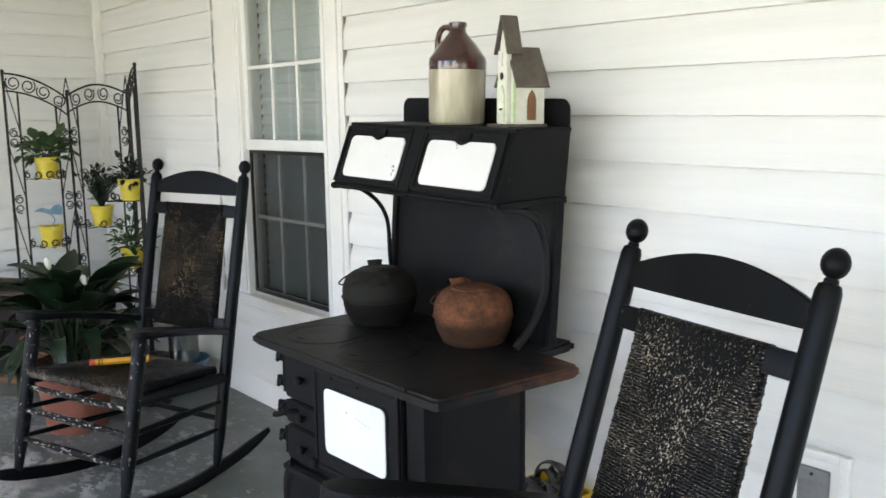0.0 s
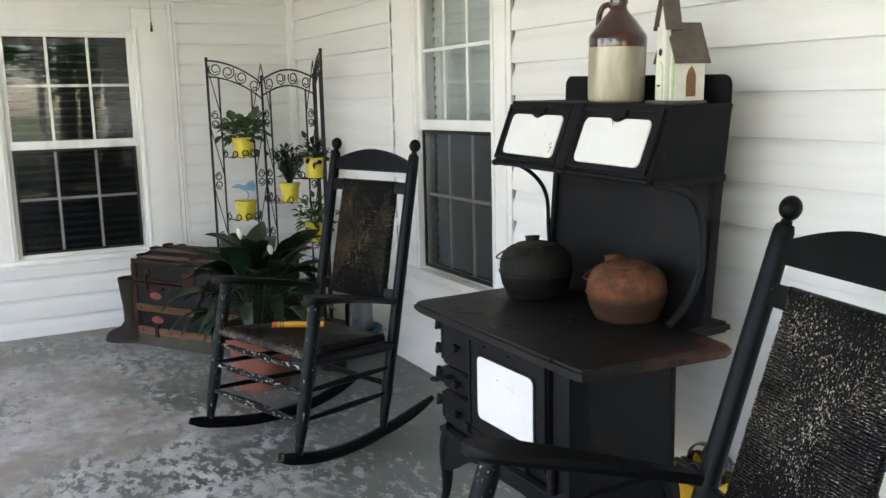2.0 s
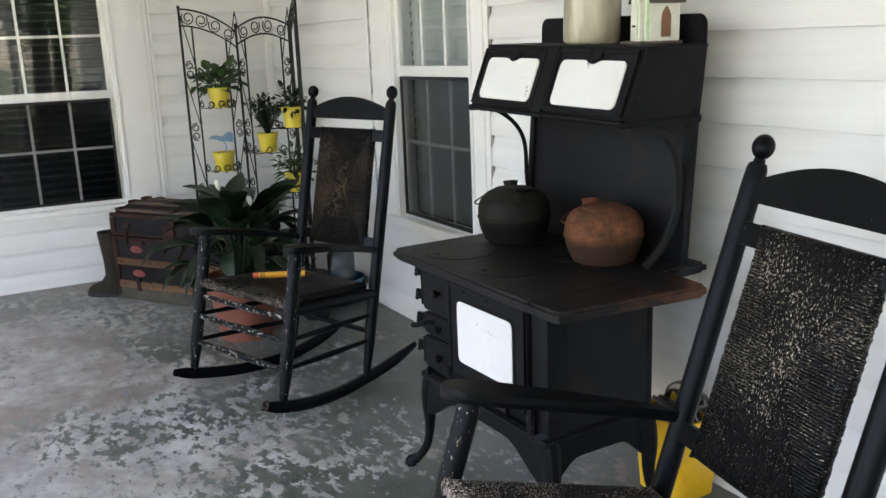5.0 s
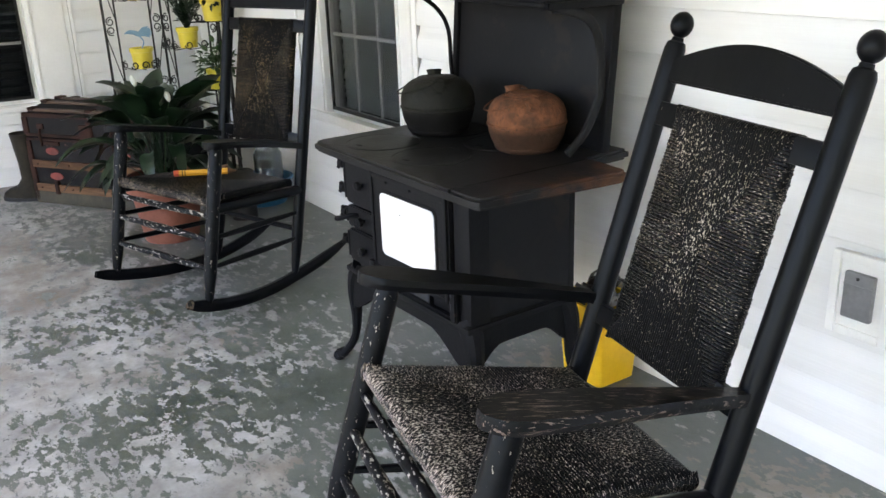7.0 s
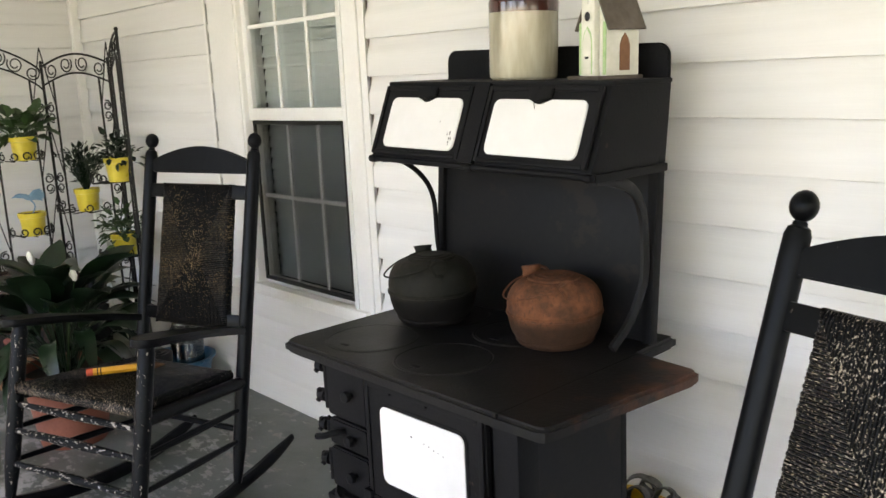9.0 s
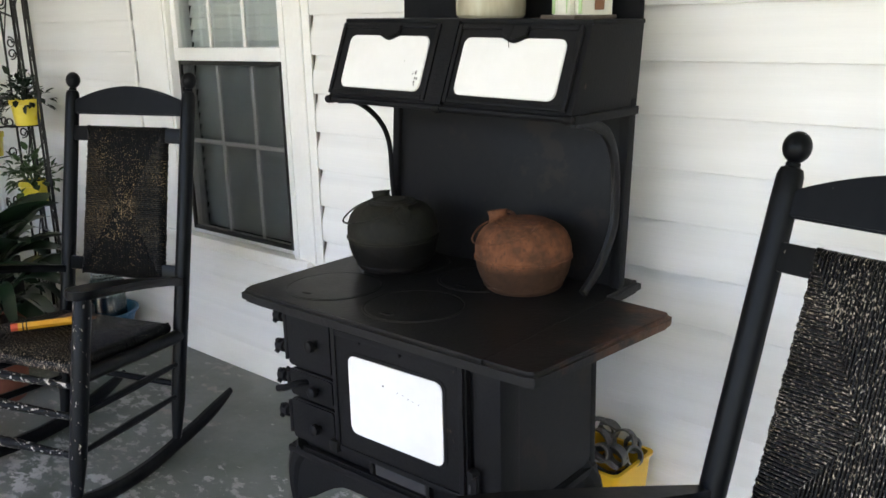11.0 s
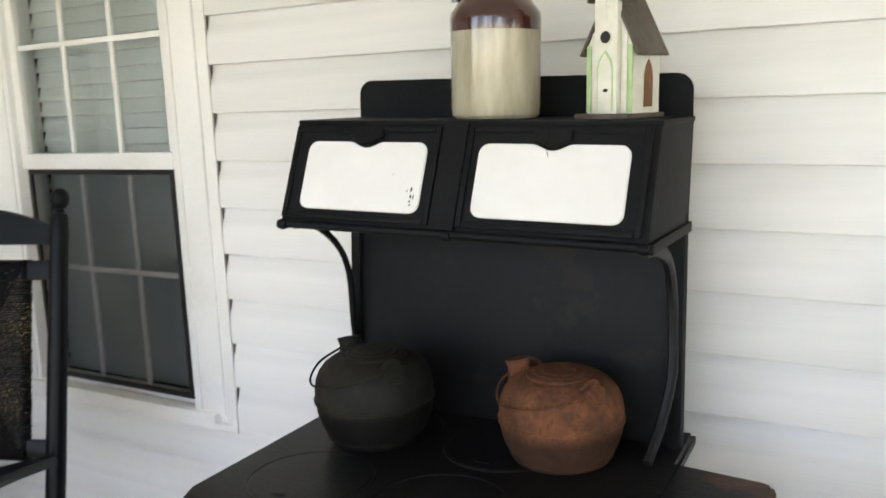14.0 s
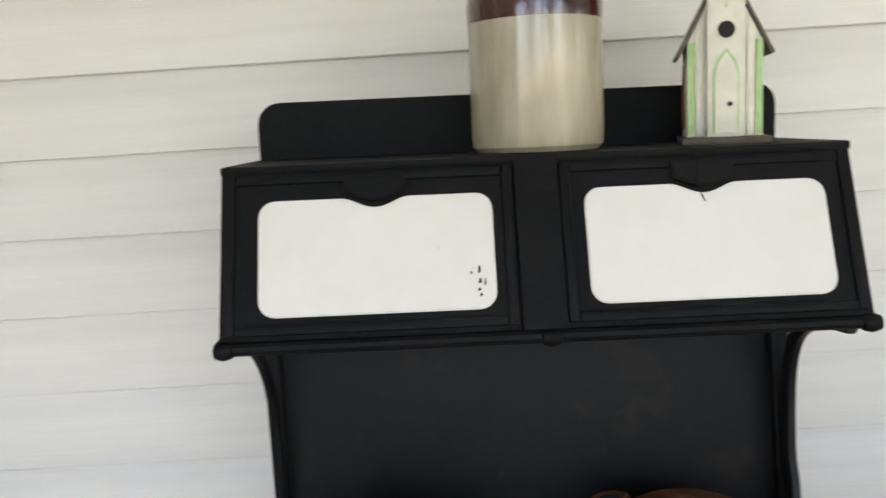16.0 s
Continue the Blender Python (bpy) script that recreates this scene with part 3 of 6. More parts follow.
def window(name, label, op, glass, rail, lites, hm_up, hm_low, m, screen_label, pale):
    """A double-hung window: trim, frame, two sashes with bars, blind, insect screen below."""
    a, b, c, d = op
    g0, g1, gz0, gz1 = glass
    w = thing(name, label, "window", kind="structure")

    def put(nm, bm, mat, lab="", parent=w):
        bmesh.ops.transform(bm, matrix=m, verts=bm.verts)
        return part(nm, bm, mat, parent, lab)

    tw = 0.030
    put("window_trim", strip_frame(a, b, c, d, tw, -0.003, 0.10, 0.004), WHITE_TRIM)
    put("channel_lip", strip_frame(a - 0.018, b + 0.018, c - 0.012, d + 0.012, 0.018, -0.0125, -0.0088, 0.0012), WHITE_TRIM)
    fr = box(a + tw, g0 - 0.028, -0.010, 0.10, c + tw, d - tw, 0.005)
    box(g1 + 0.028, b - tw, -0.010, 0.10, c + tw, d - tw, 0.005, fr)
    box(g0 - 0.028, g1 + 0.028, -0.010, 0.10, gz1 + 0.030, d - tw, 0.005, fr)
    box(g0 - 0.028, g1 + 0.028, -0.010, 0.10, c + tw, gz0 - 0.030, 0.005, fr)
    put("window_frame", fr, WHITE_TRIM)
    put("stop_bead", strip_frame(g0 - 0.060, g1 + 0.060, gz0 - 0.050, gz1 + 0.06, 0.016, -0.016, -0.009, 0.003), WHITE_TRIM)
    if b - g1 > 0.2:
        put("stop_bead", box(b - tw - 0.030, b - tw - 0.012, -0.018, -0.009, c + tw, d - tw, 0.004), WHITE_TRIM)
    put("window_sill", box(a + 0.05, b - 0.05, -0.030, 0.02, c + 0.012, c + 0.04, 0.004), WHITE_TRIM)
    put("sash", strip_frame(g0 - 0.03, g1 + 0.03, rail - 0.025, gz1 + 0.03, 0.034, 0.012, 0.045, 0.003), WHITE_TRIM, "white upper sash")
    put("sash", strip_frame(g0 - 0.03, g1 + 0.03, gz0 - 0.03, rail + 0.025, 0.034, 0.030, 0.062, 0.003), WHITE_TRIM, "white lower sash")
    put("meeting_rail", box(g0 - 0.012, g1 + 0.012, 0.002, 0.05, rail - 0.024, rail + 0.024, 0.004), WHITE_TRIM)
    put("pane", box(g0, g1, 0.030, 0.034, rail, gz1 + 0.01, 0.0), GLASS)
    put("pane", box(g0, g1, 0.046, 0.050, gz0, rail, 0.0), GLASS)
    for k in range(1, lites):
        u = g0 + (g1 - g0) * k / lites
        put("glazing_bar", box(u - 0.008, u + 0.008, 0.021, 0.029, rail, gz1, 0.002), WHITE_TRIM)
        put("glazing_bar", box(u - 0.008, u + 0.008, 0.039, 0.045, gz0, rail, 0.002), WHITE_TRIM)
    put("glazing_bar", box(g0, g1, 0.0205, 0.0285, hm_up - 0.008, hm_up + 0.008, 0.002), WHITE_TRIM)
    put("glazing_bar", box(g0, g1, 0.0385, 0.0445, hm_low - 0.008, hm_low + 0.008, 0.002), WHITE_TRIM)
    if screen_label:
        bm = strip_frame(g0 - 0.004, g1 + 0.004, gz0 - 0.004, rail - 0.024, 0.016, 0.010, 0.020, 0.002)
        put("screen_frame", bm, WIRE, screen_label)
        put("screen_mesh", box(g0, g1, 0.0145, 0.0155, gz0, rail - 0.03, 0.0), SCREEN)
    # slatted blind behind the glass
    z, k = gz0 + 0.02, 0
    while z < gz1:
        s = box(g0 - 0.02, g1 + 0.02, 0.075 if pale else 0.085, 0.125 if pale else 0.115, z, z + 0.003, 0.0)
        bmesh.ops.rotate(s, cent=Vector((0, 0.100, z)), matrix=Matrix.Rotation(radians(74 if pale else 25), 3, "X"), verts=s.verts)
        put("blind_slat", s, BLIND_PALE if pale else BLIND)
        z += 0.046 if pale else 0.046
    return w


window_1 = window("window_1", "white double-hung window with grilles and closed blind", OPEN1, (-1.785, -1.145, 0.545, 1.95), 1.233, 3, 1.58, 0.897, M1, "dark half insect screen", True)
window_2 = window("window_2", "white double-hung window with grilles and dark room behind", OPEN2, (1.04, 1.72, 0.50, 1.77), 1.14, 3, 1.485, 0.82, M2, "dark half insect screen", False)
# rooms behind the panes, their darkness put into near-black walls
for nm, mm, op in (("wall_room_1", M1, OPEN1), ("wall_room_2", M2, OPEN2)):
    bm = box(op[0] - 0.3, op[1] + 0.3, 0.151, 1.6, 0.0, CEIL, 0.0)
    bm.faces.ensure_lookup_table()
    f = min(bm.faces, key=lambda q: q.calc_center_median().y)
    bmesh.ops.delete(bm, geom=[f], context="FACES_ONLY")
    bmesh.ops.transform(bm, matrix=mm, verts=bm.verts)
    tagged(part(nm, bm, BLACK_AND_SHADE, smooth=0), "unlit room behind the window, shade put in wall colour", "wall", kind="structure")

# unseen wall, added on the garden side to dim the inner corner
light_block = part("corner_light_block", box(WALL2_X - 0.15, -2.6, FRONT - 0.14, FRONT - 0.001, 0.0, CEIL - 0.001, 0.0), WHITE_TRIM)
tagged(light_block, "plain white unseen wall added to dim the porch corner", "wall", kind="structure")
# garden side: edge beam, posts, lawn
bm = box(WALL2_X, RIGHT, FRONT, FRONT + 0.14, CEIL - 0.22, CEIL - 0.001, 0.004)
box(RIGHT - 0.19, RIGHT - 0.05, FRONT + 0.141, 0.0, CEIL - 0.22, CEIL - 0.001, 0.004, bm)
beam = part("beam", bm, WHITE_TRIM)
tagged(beam, "white porch edge beam", "beam", kind="structure")
GRASS = surface("grass", (0.06, 0.08, 0.03), (0.105, 0.125, 0.055), 0.8, 0.9, 0.6, 12.0, bump_dist=0.05)
ground = part("ground", box(-400, 400, -400, 400, -0.6, -0.20, 0.0), GRASS)
tagged(ground, "mown green lawn", "lawn", kind="structure")
for x, y in ((RIGHT - 0.12, -0.95), (RIGHT - 0.12, FRONT + 0.08), (0.6, FRONT + 0.08)):
    post = thing("porch_post", "square white porch post", "post", Matrix.Translation((x, y, 0)), group="porch posts")
    part("shaft", box(-0.055, 0.055, -0.055, 0.055, 0.12, CEIL - 0.34, 0.006), WHITE_TRIM, post)
    part("base", box(-0.075, 0.075, -0.075, 0.075, 0.0, 0.12, 0.008), WHITE_TRIM, post)
    part("capital", box(-0.075, 0.075, -0.075, 0.075, CEIL - 0.34, CEIL - 0.221, 0.008), WHITE_TRIM, post)


# ---------------------------------------------------------------- cook stove
stove = thing("cook_stove", "black cast-iron wood cook stove with white enamel doors", "stove", Matrix.Translation((0, -0.45, 0)) @ Matrix.Rotation(radians(1.7), 4, "Z") @ Matrix.Translation((0, 0.45, 0.003)))
TOP = 0.730

# cooking top: main plate, right extension shelf
bm = bmesh.new()
outline = [(-0.312, -0.750), (0.352, -0.764), (0.448, -0.764), (0.464, -0.757), (0.471, -0.740), (0.512, -0.345), (0.506, -0.325), (0.490, -0.318), (0.350, -0.300), (0.345, -0.15), (-0.31, -0.15), (-0.357, -0.17), (-0.379, -0.24), (-0.379, -0.712), (-0.364, -0.745)]


def slab(pts, z0, z1, w=0.008):
    b = bmesh.new()
    f = b.faces.new([b.verts.new((x, y, z0)) for x, y in pts])
    r = bmesh.ops.extrude_face_region(b, geom=[f])
    bmesh.ops.translate(b, verts=[v for v in r["geom"] if isinstance(v, bmesh.types.BMVert)], vec=(0, 0, z1 - z0))
    bmesh.ops.recalc_face_normals(b, faces=b.faces)
    es = [e for e in b.edges if len(e.link_faces) == 2 and abs(e.verts[0].co.z - e.verts[1].co.z) < 1e-4 and e.calc_face_angle(0) > 0.7]
    bmesh.ops.bevel(b, geom=es, offset=w, segments=3, affect="EDGES", clamp_overlap=True)
    return b


part("top_plate", slab(outline, TOP - 0.030, TOP), IRON_TOP, stove)
part("seam", box(0.3514, 0.3530, -0.7630, -0.300, TOP - 0.012, TOP + 0.0006, 0.0), IRON, stove)
for cx, cy, r in ((-0.205, -0.600, 0.105), (0.045, -0.600, 0.105), (-0.205, -0.350, 0.105), (0.045, -0.35, 0.105)):
    lid = lathe([(0.0, 0), (r, 0.0), (r + 0.001, 0.0006), (r, 0.0014), (r - 0.004, 0.0016), (0.02, 0.0014), (0, 0.0014)], 40, None, Matrix.Translation((cx, cy, TOP)))
    lid = part("hob_lid", lid, IRON_TOP, stove)
    part("ring", lathe([(r + 0.003, 0), (r + 0.008, 0), (r + 0.007, 0.0013), (r + 0.004, 0.0013), (r + 0.003, 0)], 40, None, Matrix.Translation((cx, cy, TOP)), cap=False), IRON_TOP, lid)
    part("lifter_slot", box(cx - 0.02, cx + 0.005, cy - r + 0.022, cy - r + 0.032, TOP + 0.001, TOP + 0.0026, 0.0006), IRON, lid)

# body
part("body", box(-0.255, 0.338, -0.690, -0.365, 0.345, TOP - 0.031, 0.006), IRON, stove)
part("side_panel", plate(rounded(-0.650, -0.368, 0.36, 0.69, 0.020), 0.010, Matrix.Translation((0.338, 0, 0)) @ Matrix.Rotation(radians(90), 4, "Z") @ Matrix.Scale(-1, 4, (0, 1, 0)), 0.003), IRON_SHEET, stove)
part("corner_post", box(0.285, 0.352, -0.705, -0.640, 0.30, TOP - 0.031, 0.008), IRON, stove)
part("corner_post", box(0.325, 0.350, -0.372, -0.350, 0.30, TOP - 0.031, 0.006), IRON, stove)
part("flue_box", box(-0.12, 0.10, -0.364, -0.20, 0.50, TOP - 0.031, 0.006), IRON, stove)
part("edge_band", box(-0.26, 0.345, -0.712, -0.688, TOP - 0.050, TOP - 0.0305, 0.004), IRON, stove)
# firebox side: three small doors with knobs
for z0, z1 in ((0.556, 0.694), (0.482, 0.549), (0.372, 0.475)):
    d = part("fire_door", plate(rounded(-0.262, -0.112, z0, z1, 0.012), 0.016, Matrix.Translation((0, -0.705, 0)), 0.004), IRON, stove)
    zc = (z0 + z1) / 2
    part("knob", rod((-0.165, -0.700, zc), (-0.165, -0.730, zc), 0.01, None, 14, prof=[(0, 0.006), (0.4, 0.006), (0.55, 0.014), (0.9, 0.013), (1.0, 0.006)]), IRON, d)
    part("hinge", rod((-0.268, -0.700, z0 + 0.012), (-0.268, -0.700, z1 - 0.012), 0.006, None, 10), IRON, d)
for z in (0.665, 0.590, 0.515, 0.425):
    part("side_bolt", rod((-0.255, -0.685, z), (-0.318, -0.690, z), 0.01, None, 12, prof=[(0, 0.006), (0.55, 0.007), (0.56, 0.015), (0.85, 0.016), (0.87, 0.008), (1, 0.008)]), IRON, stove)
    for ang in (35, 125):
        dy, dz = 0.021 * math.cos(radians(ang)), 0.021 * math.sin(radians(ang))
        part("bolt_wing", rod((-0.302, -0.6885 - dy, z - dz), (-0.302, -0.6885 + dy, z + dz), 0.0062, None, 8), IRON, stove)
part("damper_handle", tube(spline([(-0.20, -0.70, 0.525), (-0.205, -0.725, 0.53), (-0.225, -0.745, 0.522), (-0.250, -0.750, 0.515)], 5), 0.008), IRON, stove)

# oven door with its white enamel panel
oven = part("oven_door", plate(rounded(-0.100, 0.274, 0.395, 0.686, 0.014), 0.022, Matrix.Translation((0, -0.714, 0)), 0.005), IRON, stove)
part("enamel_panel", plate(rounded(-0.046, 0.223, 0.452, 0.638, 0.022), 0.008, Matrix.Translation((0, -0.719, 0)), 0.003), ENAMEL, oven, "white enamel panel")
part("door_edge", strip_frame(-0.097, 0.271, 0.398, 0.683, 0.013, -0.7185, -0.7145, 0.003), IRON, oven)
part("panel_rim", plate(rounded(-0.052, 0.229, 0.446, 0.644, 0.026), 0.006, Matrix.Translation((0, -0.7165, 0)), 0.002), IRON, oven)
for x, z in ((-0.012, 0.668), (0.105, 0.668)):
    part("rivet", rod((x, -0.713, z), (x, -0.719, z), 0.006, 0.004, 10), IRON, oven)
for x, z, r in ((0.06, 0.59, 0.0022), (0.10, 0.585, 0.0012), (0.115, 0.583, 0.0012), (0.13, 0.579, 0.0014), (0.143, 0.577, 0.0012), (0.158, 0.574, 0.0012)):
    part("chip", rod((x, -0.7188, z), (x, -0.7195, z), r, None, 8), IRON, oven)
latch = part("latch", plate(rounded(0.280, 0.308, 0.352, 0.476, 0.013), 0.014, Matrix.Translation((0, -0.722, 0)), 0.004), IRON, oven)
# dark plates in place of cut slots, shade in their colour
for z in (0.388, 0.424):
    part("slot_shade", plate(rounded(0.286, 0.292, z, z + 0.020, 0.0025), 0.002, Matrix.Translation((0, -0.7234, 0)), 0), BLACK_AND_SHADE, latch)
part("latch_eye", rod((0.296, -0.715, 0.470), (0.296, -0.731, 0.470), 0.011, 0.008, 14), IRON, latch)
# dark strip paints the shade of the gap above the oven door
part("door_gap_shade", box(-0.088, 0.240, -0.7148, -0.702, 0.6875, 0.6985, 0.0), BLACK_AND_SHADE, stove)
part("hinge_lug", box(-0.112, -0.085, -0.728, -0.70, 0.392, 0.420, 0.006), IRON, oven)
# dark sheet painted as the shade inside the ash opening
part("ash_slot_shade", box(0.005, 0.150, -0.700, -0.689, 0.355, 0.388, 0.002), BLACK_AND_SHADE, stove)
part("slot_lip", strip_frame(-0.01, 0.165, 0.345, 0.398, 0.011, -0.704, -0.690, 0.002), IRON, stove)

# skirt with curved lower edges, and bowed legs
FX0, FX1, FY0, FY1 = -0.262, 0.352, -0.712, -0.352


def skirt_outline(u0, u1, zt, drop, arch, n=18):
    """Straight top; the lower edge hangs to the corner legs and arches up between them in an ogee."""
    out = [(u0, zt), (u1, zt)]
    for k in range(n + 1):
        s = k / n
        u = u1 + (u0 - u1) * s
        e = min(s, 1 - s) * 2
        z = drop + (arch - drop) * (0.5 - 0.5 * math.cos(math.pi * min(1, e / 0.62)))
        out.append((u, z))
    return out


part("skirt", plate(skirt_outline(FX0, FX1, 0.36, 0.215, 0.300), 0.016, Matrix.Translation((0, FY0, 0)), 0.003), IRON, stove)
side = Matrix(((0, -1, 0, 0), (1, 0, 0, 0), (0, 0, 1, 0), (0, 0, 0, 1)))
part("skirt", plate(skirt_outline(FY0, FY1, 0.36, 0.215, 0.285), 0.016, Matrix.Translation((FX1, 0, 0)) @ side, 0.003), IRON, stove)
part("skirt", plate(skirt_outline(FY0, FY1, 0.36, 0.215, 0.285), 0.016, Matrix.Translation((FX0 + 0.016, 0, 0)) @ side, 0.003), IRON, stove)
part("skirt_band", box(FX0 - 0.006, FX1 + 0.006, FY0 - 0.008, FY1, 0.338, 0.356, 0.005), IRON, stove)
for sx, sy, cx, cy in ((-1, -1, FX0, FY0), (1, -1, FX1, FY0), (-1, 1, FX0, FY1), (1, 1, FX1, FY1)):
    d = Vector((sx, 0.25 * sy, 0)).normalized() if sy < 0 else Vector((sx, 0.6, 0)).normalized()
    o = Vector((cx - sx * 0.015, cy - sy * 0.02, 0))
    line = [o + d * a + Vector((0, 0, z)) for a, z in ((-0.022, 0.355), (0.008, 0.315), (0.020, 0.255), (0.019, 0.180), (0.034, 0.105), (0.075, 0.045), (0.115, 0.018))]
    pts = spline(line, 5)
    n = len(pts) - 1
    part("leg", tube(pts, 0.02, 10, taper=[0.034 - 0.021 * min(1, i / n * 1.6) + (0.004 if i > n - 4 else 0) for i in range(n + 1)]), IRON, stove)
    part("foot_pad", lathe([(0, 0), (0.016, 0), (0.021, 0.008), (0.018, 0.022), (0.008, 0.032), (0, 0.034)], 14, None, Matrix.Translation(o + d * 0.117)), IRON, stove)

# back sheet and warming closet
# the back leans: its foot stands forward of its head
LEAN_BACK = Matrix(((1, 0, 0, 0), (0, 1, 0.080, -0.124), (0, 0, 1, 0), (0, 0, 0, 1)))
part("back_sheet", box(-0.352, 0.332, -0.165, -0.152, TOP - 0.02, 1.15, 0.002, None, LEAN_BACK), IRON_SHEET, stove)
part("back_band", box(-0.362, -0.340, -0.178, -0.150, TOP - 0.02, 1.15, 0.004, None, LEAN_BACK), IRON, stove)
part("back_band", box(0.314, 0.338, -0.178, -0.150, TOP - 0.02, 1.15, 0.004, None, LEAN_BACK), IRON, stove)
part("back_rail", plate(rounded(-0.350, 0.338, 1.28, 1.397, 0.030, 7), 0.012, Matrix.Rotation(0.028, 4, "Y") @ Matrix.Translation((-0.034, -0.178, 0)), 0.004), IRON, stove)
CX0, CX1, CZ0, CZ1 = -0.353, 0.339, 1.129, 1.319
TILT = Matrix.Translation((0, 0, 1.2)) @ Matrix.Rotation(0.028, 4, "Y") @ Matrix.Translation((0, 0, -1.2))
prof = [(-0.184, CZ0), (-0.442, CZ0), (-0.448, CZ0 + 0.012), (-0.380, CZ1 - 0.004), (-0.374, CZ1), (-0.167, CZ1)]
b = bmesh.new()
f = b.faces.new([b.verts.new((CX0, y, z)) for y, z in prof])
r = bmesh.ops.extrude_face_region(b, geom=[f])
bmesh.ops.translate(b, verts=[v for v in r["geom"] if isinstance(v, bmesh.types.BMVert)], vec=(CX1 - CX0, 0, 0))
closet = part("warming_closet", bevel(b, 0.003), IRON, stove)
closet.matrix_basis = TILT
slope = math.atan2(0.068, CZ1 - CZ0 - 0.016)
face = Matrix.Translation((0, -0.449, CZ0 + 0.012)) @ Matrix.Rotation(-slope, 4, "X")
HL = math.hypot(0.068, CZ1 - CZ0 - 0.016)
for x0, x1, e0, e1 in ((CX0 + 0.012, -0.034, -0.309, -0.058), (0.012, CX1 - 0.014, 0.041, 0.300)):
    door = part("closet_door", plate(rounded(x0, x1, 0.008, HL - 0.008, 0.006), 0.012, face @ Matrix.Translation((0, -0.008, 0)), 0.003), IRON, closet)
    o = rounded(e0, e1, 0.024, HL - 0.036, 0.018)
    xm = (e0 + e1) / 2
    # the upper edge dips round the pull
    top_pts = [(xm + 0.034 - 0.068 * k / 10, HL - 0.036 - 0.011 * math.sin(math.pi * k / 10) ** 1.5) for k in range(11)]
    new_o = o[:6] + top_pts + o[6:]
    part("enamel_panel", plate(new_o, 0.005, face @ Matrix.Translation((0, -0.0125, 0)), 0.0015), ENAMEL, door, "white enamel panel")
    part("pull", plate([(xm + 0.032 - 0.064 * k / 10, HL - 0.032 - 0.009 * math.sin(math.pi * k / 10) ** 1.5) for k in range(11)] + [(xm - 0.034, HL - 0.012), (xm + 0.034, HL - 0.012)], 0.009, face @ Matrix.Translation((0, -0.018, 0)), 0.002), IRON, door)
for x0, x1 in ((CX0 + 0.008, -0.036), (0.016, CX1 - 0.010)):
    part("door_edge", merge(strip_frame(x0, x1, 0.006, HL - 0.006, 0.011, -0.0125, -0.004, 0.003), None, face), IRON, closet)
part("centre_strip", plate([(-0.032, 0.0), (0.014, 0.0), (0.014, HL), (-0.032, HL)], 0.010, face @ Matrix.Translation((0, -0.012, 0)), 0.003), IRON, closet)
part("lower_rail", tube([(CX0 - 0.001, -0.448, CZ0 + 0.006), (CX1 + 0.001, -0.448, CZ0 + 0.006)], 0.0075, 10), IRON, closet)
for x in (CX0, CX1, -0.003):
    part("rail_knob", lathe([(0, -0.012), (0.008, -0.009), (0.0105, 0), (0.008, 0.009), (0, 0.012)], 14, None, Matrix.Translation((x * 0.985, -0.450, CZ0 + 0.005)) @ Matrix.Rotation(radians(90), 4, "Y")), IRON, closet)
part("top_rim", box(CX0 - 0.001, CX1 + 0.002, -0.381, -0.166, CZ1 - 0.006, CZ1 + 0.004, 0.003), IRON, closet)
part("side_seam", box(CX1 - 0.002, CX1 + 0.006, -0.440, -0.183, CZ0 - 0.006, CZ0 + 0.012, 0.002), IRON, closet)
part("side_seam", box(CX0 - 0.006, CX0 + 0.002, -0.440, -0.183, CZ0 - 0.006, CZ0 + 0.012, 0.002), IRON, closet)
# curved brackets from the top plate up to the closet
for x, mat in ((CX0 + 0.006, IRON), (CX1 - 0.014, RUST)):
    dz = -0.028 * x
    line = [(x, -0.420, CZ0 - 0.002 + dz), (x, -0.355, CZ0 - 0.012 + dz), (x, -0.286, CZ0 - 0.050), (x, -0.250, CZ0 - 0.115), (x, -0.244, CZ0 - 0.22), (x, -0.256, 0.86), (x - 0.01, -0.288, 0.79), (x - 0.02, -0.340, 0.738)]
    if x < 0:
        line = line[:5] + [(x, -0.238, 0.86), (x, -0.230, 0.80)]
    part("bracket", tube(spline(line, 6), 0.01, 8, flat=(0.012, 0.012, (0, -1, 0)) if x < 0 else (0.016, 0.024, (0, -1, 0))), mat if x < 0 else IRON_TOP, stove)

# chipped enamel and a stray wire on the closet doors
for u, v, w, h in ((-0.077, 0.062, 0.0030, 0.009), (-0.085, 0.061, 0.0022, 0.004), (-0.077, 0.051, 0.0036, 0.006), (-0.071, 0.049, 0.0022, 0.008), (-0.078, 0.043, 0.0036, 0.004), (-0.076, 0.037, 0.003, 0.004), (-0.083, 0.067, 0.0015, 0.0015), (-0.118, 0.090, 0.001, 0.004)):
    part("chip", plate([(u, v), (u + w, v + 0.001), (u + w * 0.8, v + h), (u + 0.0005, v + h * 0.8)], 0.001, face @ Matrix.Translation((0, -0.0132, 0)), 0), IRON, closet)
part("stray_wire", tube(spline([(0.160, -0.386, CZ1 + 0.006), (0.166, -0.404, CZ1 - 0.012), (0.162, -0.414, CZ1 - 0.034), (0.168, -0.421, CZ1 - 0.052)], 5), 0.0007, 5), IRON, closet)


